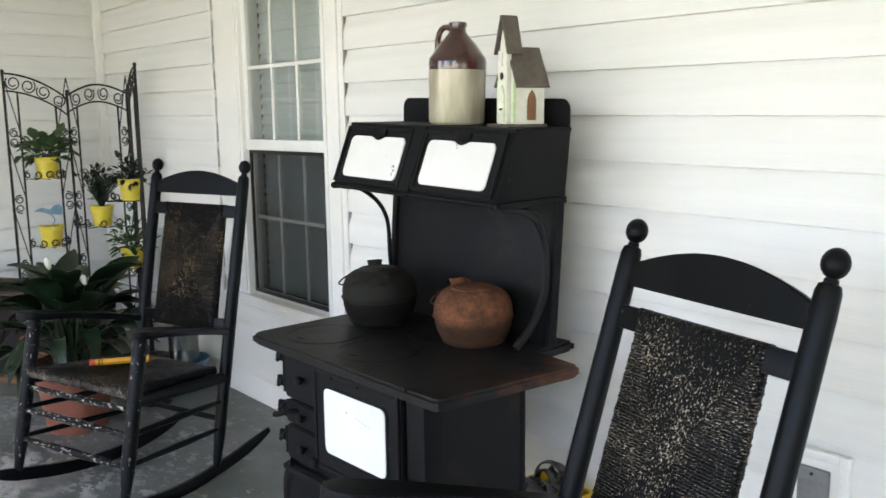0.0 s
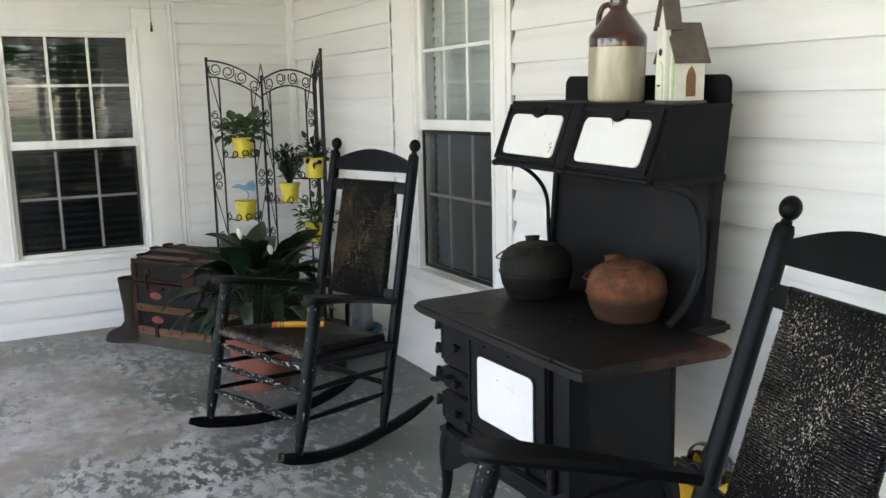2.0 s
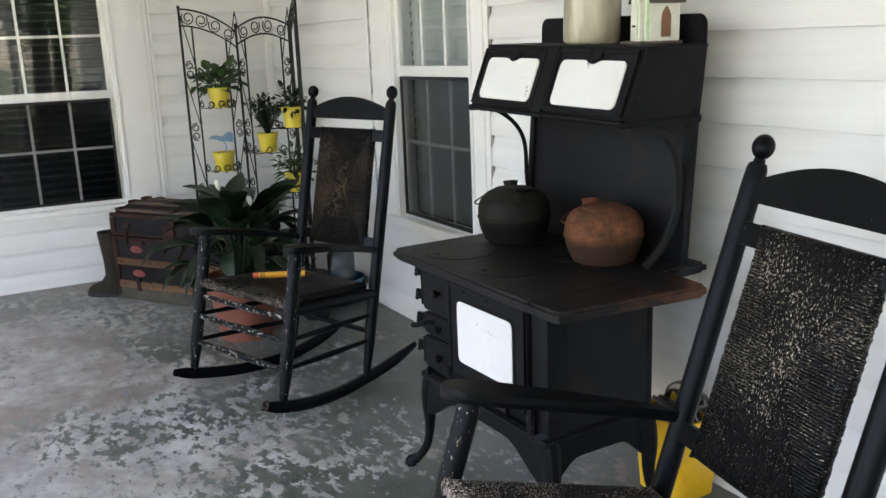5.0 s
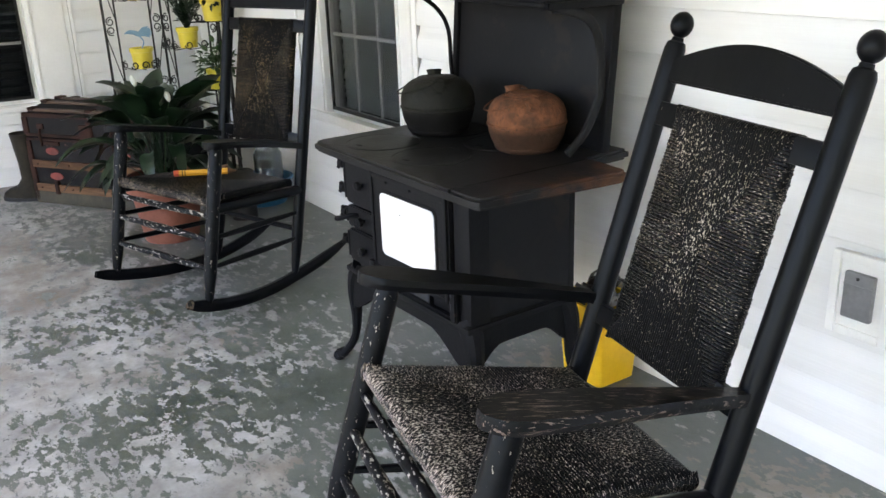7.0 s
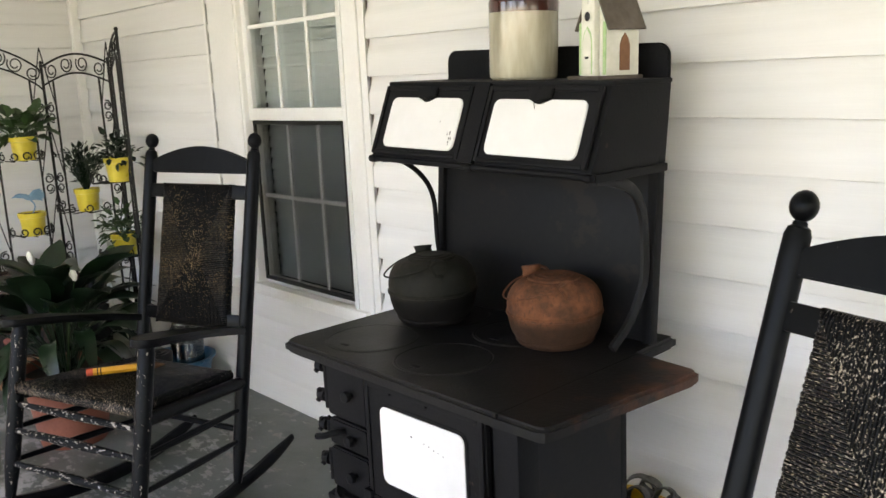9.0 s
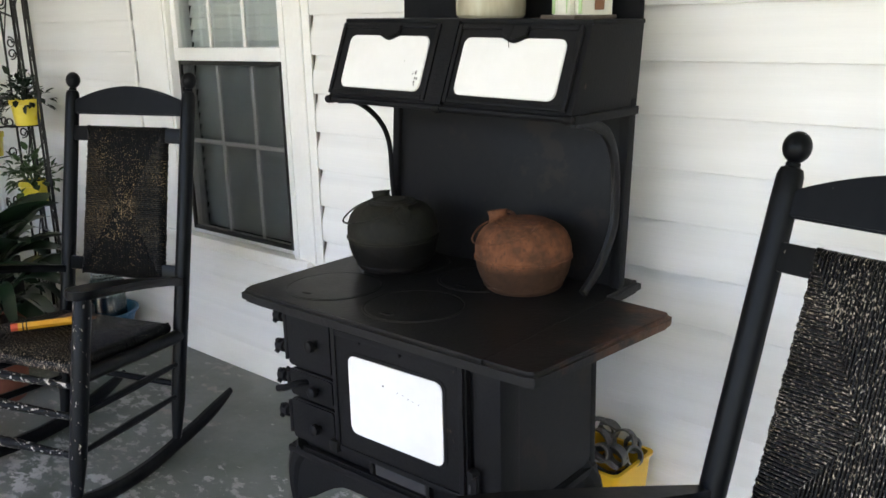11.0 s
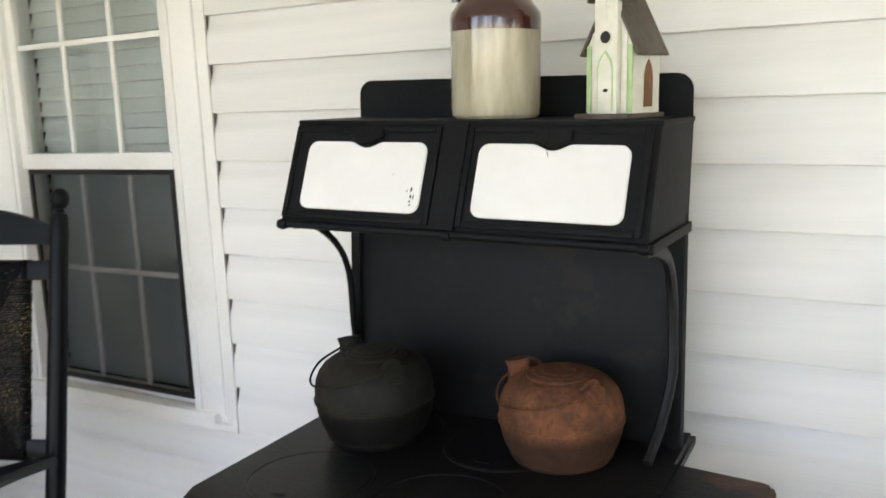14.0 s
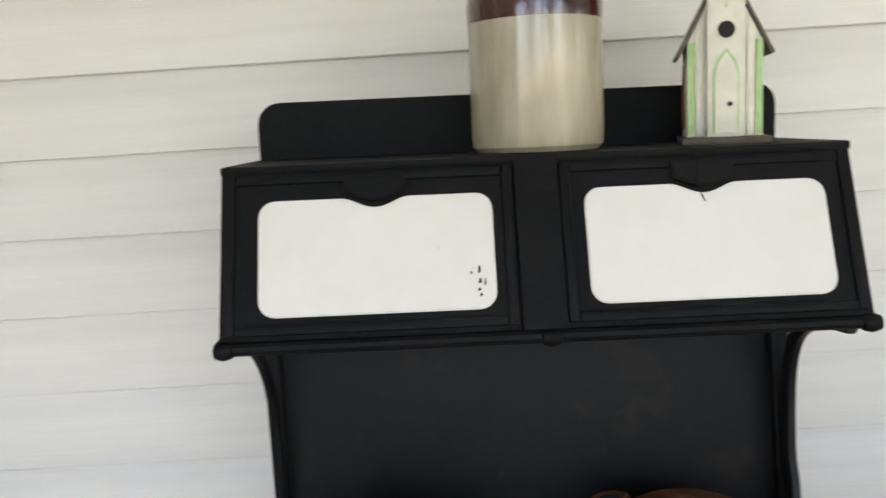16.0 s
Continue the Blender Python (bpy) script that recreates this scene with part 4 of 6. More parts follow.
# ---------------------------------------------------------------- rocking chairs
def cords(w0, w1, h, thick, pitch=0.0062, centre=0.5):
    """A woven panel, flat in xz: cords lie across near the sides and along near the ends, meeting on the diagonals. w0, w1: its widths at z = 0 and h."""
    b = bmesh.new()
    b.loops.layers.uv.verify()
    core = bmesh.new()
    cv = [core.verts.new((s * (w / 2 - 0.014), y, z)) for z, w in ((0.014, w0), (h - 0.014, w1)) for s in (-1, 1) for y in (-thick * 0.34, thick * 0.34)]
    for q in ((0, 1, 3, 2), (4, 6, 7, 5), (0, 4, 5, 1), (2, 3, 7, 6), (0, 2, 6, 4), (1, 5, 7, 3)):
        core.faces.new([cv[k] for k in q])
    merge(core, b)
    n = int(h / pitch)
    for k in range(n):
        z = (k + 0.5) * h / n
        half = (w0 + (w1 - w0) * z / h) / 2
        reach = half * (1 - min(1, min(z, h - z) / (h / 2)) * 0.86)
        for s in (-1, 1):
            r = pitch * 0.5 * (0.92 + 0.16 * random.random())
            x_out, x_in = s * (half + random.uniform(-0.0015, 0.0015)), s * max(0.004, reach)
            if abs(x_out - x_in) < 0.01:
                x_in = x_out - s * 0.01
            cord(b, (x_in, 0, z), (x_out, 0, z), r, thick)
    n = int(max(w0, w1) / pitch)
    for k in range(n):
        f = (k + 0.5) / n * 2 - 1
        run = h / 2 * min(1, (1 - abs(f)) / 0.86)
        if run < 0.012:
            continue
        for edge, inner in ((0.0, run), (h, h - run)):
            hw0 = (w0 + (w1 - w0) * edge / h) / 2
            hw1 = (w0 + (w1 - w0) * inner / h) / 2
            cord(b, (f * hw1, 0.0005, inner), (f * hw0, 0.0005, edge), pitch * 0.5 * (0.92 + 0.16 * random.random()), thick)
    return b


def cord(b, p, q, r, thick):
    """One cord from its inner end p to the panel's edge q, where it rolls over; its uv runs along the cord, shifted from cord to cord."""
    p, q = Vector(p), Vector(q)
    uv = b.loops.layers.uv.verify()
    d = (q - p).normalized()
    s = d.cross(Vector((0, 1, 0))).normalized()
    t = thick / 2
    prof = [(-1.08, -0.80), (-0.45, -1.0), (0.45, -1.0), (1.08, -0.80), (1.08, 0.80), (0.45, 1.0), (-0.45, 1.0), (-1.08, 0.80)]
    ln, shift, row = (q - p).length, random.uniform(0, 50), random.uniform(0, 900)
    steps = [(0.0, 1.0)] + [(max(ln * 0.2, ln - back), k) for back, k in ((t, 1.0), (t * 0.5, 0.87), (t * 0.13, 0.55))] + [(ln, 0.22)]
    rings = [[b.verts.new(p + d * a + s * (u * r) + Vector((0, v * t * k, 0))) for u, v in prof] for a, k in steps]
    for (a0, _), (a1, _), r0, r1 in zip(steps, steps[1:], rings, rings[1:]):
        for k in range(8):
            f = b.faces.new((r0[k], r0[(k + 1) % 8], r1[(k + 1) % 8], r1[k]))
            for lp, c in zip(f.loops, ((shift + a0, row + k * 0.3), (shift + a0, row + k * 0.3 + 0.3), (shift + a1, row + k * 0.3 + 0.3), (shift + a1, row + k * 0.3))):
                lp[uv].uv = c
    for ring in (rings[0], rings[-1]):
        f = b.faces.new(ring)
        for k, lp in enumerate(f.loops):
            lp[uv].uv = (shift + (0.012 if 2 < k < 7 else 0.0), row + k * 0.3)


REAR_Y, FRONT_Y = 0.196, -0.205
HW_R, HW_F = 0.237, 0.283


def rocking_chair(label, m, BALL_Z, LEAN, ARM_F, ARM_B, seat_cord, back_cord, arm_paint):
    """A slat-crested rocker with cord seat and back. LEAN: how far the posts run back from foot to ball."""
    c = thing("rocking_chair", label, "chair", m, group="porch rocking chairs")

    def post_at(z, s):
        f = (z - 0.06) / (BALL_Z - 0.06)
        return Vector((s * HW_R, REAR_Y + LEAN * f, z))

    for s in (-1, 1):
        a, q = post_at(0.040, s), post_at(BALL_Z + 0.030, s)
        prof = [(0, 0.012), (0.03, 0.016), (0.12, 0.0225), (0.30, 0.0235), (0.60, 0.0235), (0.90, 0.0225), (0.934, 0.0215), (0.944, 0.018), (0.947, 0.0120), (0.9525, 0.0115)]
        prof += [(0.9745 - 0.0225 * math.cos(radians(22 + 158 * k / 9)), max(0.002, 0.0232 * math.sin(radians(22 + 158 * k / 9)))) for k in range(10)]
        part("back_post", rod(a, q, 0.02, None, 18, prof=prof), BLACK_WOOD, c)
        f0, f1 = Vector((s * HW_F, FRONT_Y - 0.070, 0.058)), Vector((s * (HW_F - 0.004), FRONT_Y + 0.004, ARM_F - 0.010))
        part("front_leg", rod(f0, f1, 0.02, None, 18, prof=[(0, 0.012), (0.04, 0.016), (0.2, 0.0235), (0.6, 0.0245), (0.95, 0.0245), (1.0, 0.018)]), LEG_WOOD, c)
        # arm: flat paddle, wide in front, narrow where it meets the post
        pa = post_at(ARM_B, s)
        arm = bmesh.new()
        prev = None
        for t in [0, 0.006, 0.02, 0.045, 0.08] + [0.12 + 0.88 * k / 12 for k in range(13)]:
            y = FRONT_Y - 0.055 + (pa.y - FRONT_Y + 0.055) * t
            w = 0.050 * (1 - 0.74 * max(0, (t - 0.25) / 0.75) ** 0.95)
            w *= math.sqrt(max(0.04, 1 - (1 - min(1, t / 0.12)) ** 2))
            x = s * (HW_F + 0.010) * (1 - t) + pa.x * t
            z = ARM_F + (ARM_B - ARM_F) * (t ** 1.5)
            ring = [arm.verts.new((x + u * w, y, z + v)) for u, v in ((-1, -0.002), (-0.86, -0.014), (0.86, -0.014), (1, -0.002), (0.88, 0.010), (-0.88, 0.010))]
            if prev:
                for j in range(6):
                    arm.faces.new((prev[j], prev[(j + 1) % 6], ring[(j + 1) % 6], ring[j]))
            else:
                arm.faces.new(ring)
            prev = ring
        arm.faces.new(prev)
        part("armrest", arm, arm_paint[s > 0], c)
        # rocker: a bent runner
        line, n = [], 20
        for k in range(n + 1):
            y = -0.366 + 0.856 * k / n
            line.append((s * (HW_F + (HW_R - HW_F) * min(1, max(0, (y - FRONT_Y) / (REAR_Y - FRONT_Y)))), y, 0.023 + 0.145 * (y / 0.6) ** 2))
        runner = part("rocker", tube(line, 0.02, 8, taper=[0.011, 0.018] + [0.02] * (n - 4) + [0.018, 0.015, 0.010], flat=(0.026, 0.046, (0, 0, 1))), BLACK_WOOD, c)
        if s > 0:
            tip = Vector(line[0])
            part("worn_tip", tube([tip + Vector((0, -0.006, 0.002)), tip + Vector((0, 0.004, 0)), tip + Vector((0, 0.018, -0.002))], 0.02, 8, taper=[0.007, 0.0125, 0.0165], flat=(0.0272, 0.047, (0, 0, 1))), BARE_WOOD, runner, "bare worn wood at the rocker tip")
        for z in (0.195, 0.300):
            a = Vector((s * HW_F, FRONT_Y - 0.045, z - 0.005))
            part("side_stretcher", rod(a, post_at(z, s), 0.011, None, 10, prof=[(0, 0.008), (0.5, 0.0125), (1, 0.008)]), BLACK_WOOD, c)
        part("seat_rail", rod((s * HW_F, FRONT_Y - 0.02, 0.400), post_at(0.390, s), 0.021, None, 12), BLACK_WOOD, c)
    for z, r, dy in ((0.185, 0.0125, -0.055), (0.290, 0.0125, -0.043), (0.372, 0.011, -0.03)):
        part("front_stretcher", rod((-HW_F, FRONT_Y + dy, z), (HW_F, FRONT_Y + dy, z), r, None, 12, prof=[(0, r * 0.7), (0.5, r * 1.2), (1, r * 0.7)]), WORN_WOOD, c)
    part("rear_stretcher", rod(post_at(0.23, -1), post_at(0.23, 1), 0.011, None, 10), BLACK_WOOD, c)
    # seat of woven cord
    seat = cords(2 * HW_F - 0.03, 2 * HW_R - 0.03, REAR_Y - FRONT_Y + 0.055, 0.040, 0.0065)
    bmesh.ops.transform(seat, matrix=Matrix.Translation((0, FRONT_Y - 0.040, 0.425)) @ Matrix.Rotation(radians(-1.2), 4, "X") @ Matrix(((1, 0, 0, 0), (0, 0, 1, 0), (0, -1, 0, 0), (0, 0, 0, 1))), verts=seat.verts)
    tagged(part("seat", seat, seat_cord, c, "worn woven cord seat", 0.5), kind="stuff")
    # crest, rails and woven back panel, all leaning with the posts
    lean = math.atan2(LEAN, BALL_Z - 0.06)
    back = Matrix.Translation((0, REAR_Y, 0.06)) @ Matrix.Rotation(-lean, 4, "X") @ Matrix.Translation((0, 0, BALL_Z - 1.158))
    hw = HW_R - 0.016
    n = 16
    crest = [(hw, 0.995), (hw, 1.040)] + [(hw - 2 * hw * k / n, 1.040 + 0.048 * math.sin(math.pi * k / n) ** 0.9) for k in range(1, n)] + [(-hw, 1.040), (-hw, 0.995)]
    part("crest_rail", plate(crest, 0.018, back @ Matrix.Translation((0, -0.009, 0)), 0.004), BLACK_WOOD, c)
    part("top_rail", box(-hw, hw, -0.010, 0.010, 0.908, 0.956, 0.004, None, back), BLACK_WOOD, c)
    part("lower_rail", box(-hw, hw, -0.010, 0.010, 0.476, 0.520, 0.004, None, back), BLACK_WOOD, c)
    weave = cords(0.334, 0.320, 0.492, 0.036, 0.0063)
    bmesh.ops.transform(weave, matrix=back @ Matrix.Translation((0, 0, 0.466)), verts=weave.verts)
    tagged(part("back_panel", weave, back_cord, c, "worn woven cord back", 0.5), kind="stuff")
    return c


chair_1 = rocking_chair("black wooden rocking chair with worn cord seat, by trunk", pose(-1.242, -0.824, 0.006, -4.3, 0.4, 19.9), 1.190, 0.139, 0.634, 0.563, CORD_SEAT_DARK, CORD_BACK_DARK, (BLACK_WOOD, BLACK_WOOD))
chair_2 = rocking_chair("black wooden rocking chair with frayed cord seat, beside stove", pose(0.901, -1.022, 0.022, -9.4, 0, -12.2), 1.158, 0.146, 0.615, 0.584, CORD_SEAT, CORD_BACK, (BLACK_WOOD, FLECK_WOOD))


# ---------------------------------------------------------------- on the stove
def kettle(label, m, mat, ears_at):
    """A squat cast-iron kettle: round body with a seam, recessed lid, flared spout, ears and a bail wire. ears_at: turn of the bail about the body."""
    k = thing("kettle", label, "kettle", m, group="kettles on the stove")
    prof = [(0, 0.0), (0.076, 0.0), (0.084, 0.004), (0.0885, 0.012), (0.0890, 0.016), (0.0990, 0.034), (0.1050, 0.054), (0.1076, 0.074), (0.1105, 0.0755), (0.1112, 0.0800), (0.1080, 0.0840), (0.1085, 0.098), (0.1060, 0.114), (0.0995, 0.130), (0.089, 0.143), (0.077, 0.1515), (0.067, 0.1555), (0.062, 0.1565), (0.060, 0.1550), (0.0, 0.1545)]
    part("body", lathe(prof, 56), mat, k)
    part("base_rim", lathe([(0.0870, 0.012), (0.0905, 0.0125), (0.0905, 0.0165), (0.0890, 0.0175)], 48, cap=False), mat, k)
    lid = part("lid", lathe([(0.0595, 0.1550), (0.060, 0.1590), (0.057, 0.1610), (0.0535, 0.1598), (0.046, 0.1612), (0.044, 0.1630), (0.041, 0.1622), (0.031, 0.1630), (0.029, 0.1645), (0.026, 0.1638), (0, 0.1645)], 48), mat, k)
    line = spline([(-0.066, 0, 0.098), (-0.082, 0, 0.126), (-0.0905, 0, 0.148), (-0.0945, 0, 0.166)], 6)
    n = len(line) - 1
    rad = [0.038 - 0.0200 * min(1, i / n * 1.25) + 0.0045 * max(0, i / n - 0.62) / 0.38 for i in range(n + 1)]
    spout = tube(line, 0.02, 20, taper=rad)
    part("spout", spout, mat, k)
    part("mouth_rim", lathe([(0.0165, 0), (0.0228, 0), (0.0236, 0.002), (0.0225, 0.0036), (0.0165, 0.0030), (0.0165, 0)], 24, None, Matrix.Translation((-0.0945, 0, 0.1655)) @ Matrix.Rotation(radians(-12), 4, "Y"), cap=False), mat, k)
    # dark disc carries the shade inside the spout
    part("mouth_shade", rod((-0.0945, 0, 0.1662), (-0.0948, 0, 0.1674), 0.0165, None, 16), BLACK_AND_SHADE, k)
    turn = Matrix.Rotation(radians(ears_at), 4, "Z")
    for s in (-1, 1):
        ear = tube(spline([(0.014, s * 0.074, 0.150), (0.012, s * 0.080, 0.160), (0.0, s * 0.082, 0.165), (-0.012, s * 0.080, 0.160), (-0.016, s * 0.074, 0.150)], 5), 0.0038, 8)
        lug = part("ear", merge(ear, None, turn), mat, k)
        base = plate([(0.022, 0.148), (0.010, 0.158), (-0.010, 0.158), (-0.022, 0.148), (-0.010, 0.122), (0.008, 0.120)], 0.012, Matrix.Translation((0, s * 0.084 - 0.006, 0)), 0.003)
        bmesh.ops.rotate(base, cent=Vector((0, s * 0.084, 0.150)), matrix=Matrix.Rotation(radians(s * 38), 3, "X"), verts=base.verts)
        part("ear_base", merge(base, None, turn), mat, lug)
    bail = [(-0.001, -0.086, 0.162), (-0.030, -0.094, 0.148), (-0.070, -0.082, 0.136), (-0.104, -0.044, 0.124), (-0.118, 0.0, 0.120), (-0.104, 0.044, 0.124), (-0.070, 0.082, 0.136), (-0.030, 0.094, 0.148), (-0.001, 0.086, 0.162)]
    handle = tube(spline(bail, 6), 0.0021, 6)
    for s in (-1, 1):
        tube([(0.004 * math.cos(a * 0.9), s * (0.080 + 0.0012 * a), 0.164 + 0.004 * math.sin(a * 0.9)) for a in range(14)], 0.0014, 5, handle)
    part("bail_handle", merge(handle, None, turn), mat, k)
    return k


ON_STOVE = Matrix.Translation((0, 0, 0.7325))
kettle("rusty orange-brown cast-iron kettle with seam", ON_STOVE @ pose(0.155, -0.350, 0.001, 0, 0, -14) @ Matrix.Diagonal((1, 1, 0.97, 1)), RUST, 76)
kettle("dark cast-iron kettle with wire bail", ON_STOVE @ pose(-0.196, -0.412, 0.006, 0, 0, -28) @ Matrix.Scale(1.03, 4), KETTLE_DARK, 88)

jug = thing("stoneware_jug", "two-tone stoneware jug, brown shoulder over cream body", "jug", pose(0.007, -0.273, 1.3262, 0, 1.6, 12))
JR = 0.0805
part("body", lathe([(0, 0), (JR - 0.006, 0), (JR - 0.001, 0.006), (JR, 0.02), (JR, 0.145), (JR, 0.1515)], 56), CREAM_GLAZE, jug, "cream glazed body")
shoulder = part("shoulder", lathe([(JR + 0.0004, 0.1515), (JR + 0.001, 0.172), (JR - 0.001, 0.184), (JR - 0.010, 0.196), (0.052, 0.222), (0.033, 0.243), (0.026, 0.252), (0.0225, 0.258), (0.0225, 0.268), (0.0255, 0.270), (0.0255, 0.280), (0.022, 0.282), (0.016, 0.281), (0.015, 0.262), (0, 0.262)], 56), BROWN_GLAZE, jug, "glossy dark brown shoulder and neck")
part("handle", tube(spline([(-0.020, 0, 0.262), (-0.040, 0, 0.270), (-0.060, 0, 0.262), (-0.070, 0, 0.238), (-0.072, 0, 0.205)], 6), 0.0085, 10), BROWN_GLAZE, jug)

WHITE_PAINT = surface("old_white_paint", (0.60, 0.60, 0.52), (0.72, 0.71, 0.64), 30.0, 0.7, 0.3, 90.0, spots=(0.3, 0.28, 0.22), spot_scale=45, spot_at=0.72)
GREEN_PAINT = surface("pale_green_paint", (0.30, 0.48, 0.22), (0.44, 0.60, 0.33), 30.0, 0.7, 0.3, 90.0, spots=(0.55, 0.54, 0.44), spot_scale=50, spot_at=0.66)
ROOF_PAINT = surface("brown_grey_roof", (0.075, 0.060, 0.048), (0.12, 0.10, 0.083), 24.0, 0.8, 0.3, 90.0)
DOOR_BROWN = surface("brown_paint", (0.17, 0.075, 0.035), (0.24, 0.11, 0.055), 30.0, 0.7, 0.2, 90.0)
bird = thing("birdhouse", "small wooden church birdhouse, white and pale green", "birdhouse", pose(0.236, -0.248, 1.3196, 0, 1.6, -11))
BW = 0.043
part("base_board", box(-0.050, 0.050, -0.075, 0.052, 0, 0.008, 0.002), ROOF_PAINT, bird)
gable = [(-BW, 0.008), (BW, 0.008), (BW, 0.118), (0, 0.203), (-BW, 0.118)]
body = part("body", plate(gable, 0.090, Matrix.Translation((0, -0.045, 0)), 0.001), WHITE_PAINT, bird)
for k in range(9):
    u = -BW + 0.0045 + k * (2 * BW - 0.009) / 8
    h = 0.118 + 0.085 * (1 - abs(u) / BW) - 0.008
    if abs(u) > 0.020:
        part("clapboard", box(u - 0.0042, u + 0.0042, -0.0485, -0.0452, 0.010, h, 0.001), GREEN_PAINT if k % 2 == 0 else WHITE_PAINT, body)
part("tower", box(-0.021, 0.021, -0.060, -0.0455, 0.008, 0.196, 0.001), WHITE_PAINT, bird)
steeple = [(-0.019, 0.1965), (0.019, 0.1965), (0.019, 0.207), (0, 0.272), (-0.019, 0.207)]
part("steeple", plate(steeple, 0.034, Matrix.Translation((0, -0.056, 0)), 0.001), WHITE_PAINT, bird)
arch = [(0.0125, 0.012), (0.0125, 0.080), (0.009, 0.093), (0, 0.106), (-0.009, 0.093), (-0.0125, 0.080), (-0.0125, 0.012)]
door = part("door", plate(arch, 0.003, Matrix.Translation((0, -0.0632, 0)), 0.0006), WHITE_PAINT, bird)
part("door_frame", plate([(u * 1.16, 0.010 + (v - 0.010) * 1.045) for u, v in arch], 0.0015, Matrix.Translation((0, -0.0617, 0)), 0), GREEN_PAINT, door)
part("perch", rod((0.004, -0.063, 0.046), (0.004, -0.070, 0.046), 0.0026, None, 10), BLACK_AND_SHADE, bird)
# no hole is cut: a dark disc paints its shade
part("entry_hole_shade", rod((0, -0.060, 0.131), (0, -0.0606, 0.131), 0.0098, None, 24), BLACK_AND_SHADE, bird)
part("hole_rim", lathe([(0.0098, 0), (0.0122, 0), (0.0118, 0.002), (0.0098, 0.002), (0.0098, 0)], 24, None, Matrix.Translation((0, -0.0602, 0.131)) @ Matrix.Rotation(radians(90), 4, "X"), cap=False), WHITE_PAINT, bird)
part("cross", box(-0.0018, 0.0018, -0.0625, -0.0602, 0.156, 0.190, 0.0004, box(-0.009, 0.009, -0.0625, -0.0602, 0.176, 0.180, 0.0004)), WHITE_PAINT, bird)


def roof_slab(x0, z0, x1, z1, y0, y1, t=0.004):
    d = Vector((x1 - x0, 0, z1 - z0)).normalized()
    nrm = Vector((-d.z, 0, d.x))
    b = bmesh.new()
    pts = [Vector((x0, 0, z0)), Vector((x1, 0, z1)), Vector((x1, 0, z1)) + nrm * t, Vector((x0, 0, z0)) + nrm * t]
    f = b.faces.new([b.verts.new((p.x, y0, p.z)) for p in pts])
    r = bmesh.ops.extrude_face_region(b, geom=[f])
    bmesh.ops.translate(b, verts=[v for v in r["geom"] if isinstance(v, bmesh.types.BMVert)], vec=(0, y1 - y0, 0))
    return b


for s in (-1, 1):
    q = 1 if s < 0 else -1
    part("roof", roof_slab(s * (BW + 0.009), 0.1015, 0, 0.2045, -0.050, 0.054) if s < 0 else roof_slab(0, 0.2045, BW + 0.009, 0.1015, -0.050, 0.054), ROOF_PAINT, bird)
    part("steeple_roof", roof_slab(-0.029, 0.186, 0, 0.284, -0.066, -0.018, 0.004) if s < 0 else roof_slab(0, 0.284, 0.029, 0.186, -0.066, -0.018, 0.004), ROOF_PAINT, bird)
window_arch = [(0.014, 0.018), (0.014, 0.070), (0.009, 0.085), (0, 0.096), (-0.009, 0.085), (-0.014, 0.070), (-0.014, 0.018)]
for s in (-1, 1):
    part("side_window", plate(window_arch, 0.002, Matrix.Translation((s * BW + (0.0022 if s > 0 else -0.0002), 0.004, 0)) @ Matrix(((0, -1, 0, 0), (1, 0, 0, 0), (0, 0, 1, 0), (0, 0, 0, 1))), 0.0004), DOOR_BROWN, bird)

# ---------------------------------------------------------------- wall fittings
outlet = thing("outlet_box", "grey lidded outlet box in white surround", "outlet", pose(0.969, -0.008, 0.466))
part("surround", strip_frame(-0.078, 0.078, -0.104, 0.104, 0.022, -0.010, 0.010, 0.004), WHITE_TRIM, outlet)
part("backing", box(-0.0565, 0.0565, -0.002, 0.006, -0.0825, 0.0825, 0.001), WHITE_TRIM, outlet)
cover = part("cover", box(-0.037, 0.036, -0.020, -0.003, -0.052, 0.062, 0.005), GREY_METAL, outlet, "grey metal cover")
part("screw", rod((-0.002, -0.020, 0.050), (-0.002, -0.0225, 0.050), 0.004, None, 10), BLACK_AND_SHADE, cover)
part("lid_ridge", box(-0.036, 0.035, -0.0225, -0.020, 0.030, 0.034, 0.001), GREY_METAL, cover)
toggle = thing("blind_cord_pull", "small black hanging cord pull on window trim", "cord pull", pose(WALL2_X + 0.017, -0.895, 1.80))
part("pull", lathe([(0, 0), (0.008, 0.002), (0.007, 0.02), (0.004, 0.045), (0.006, 0.055), (0, 0.058)], 10), WIRE, toggle)
part("cord", rod((0, 0, 0.056), (0, 0, 0.50), 0.0012, None, 6), WIRE, toggle)

# ---------------------------------------------------------------- yellow bin behind the stove
bin_ = thing("yellow_bin", "yellow bin full of old steel rings and straps", "bin", pose(0.228, -0.128, 0, 0, 0, 0))
b = bmesh.new()
rows = []
for z, ox, oy in ((0.0, 0.080, 0.070), (0.004, 0.084, 0.074), (0.250, 0.101, 0.088), (0.252, 0.107, 0.094), (0.258, 0.107, 0.094), (0.258, 0.097, 0.084), (0.03, 0.080, 0.070)):
    rows.append([b.verts.new((u, v, z)) for u, v in rounded(-ox, ox, -oy, oy, 0.018, 4)])
for p, q in zip(rows, rows[1:]):
    for k in range(len(p)):
        b.faces.new((p[k], p[(k + 1) % len(p)], q[(k + 1) % len(p)], q[k]))
b.faces.new(rows[0])
b.faces.new(rows[-1])
part("tub", b, YELLOW, bin_)
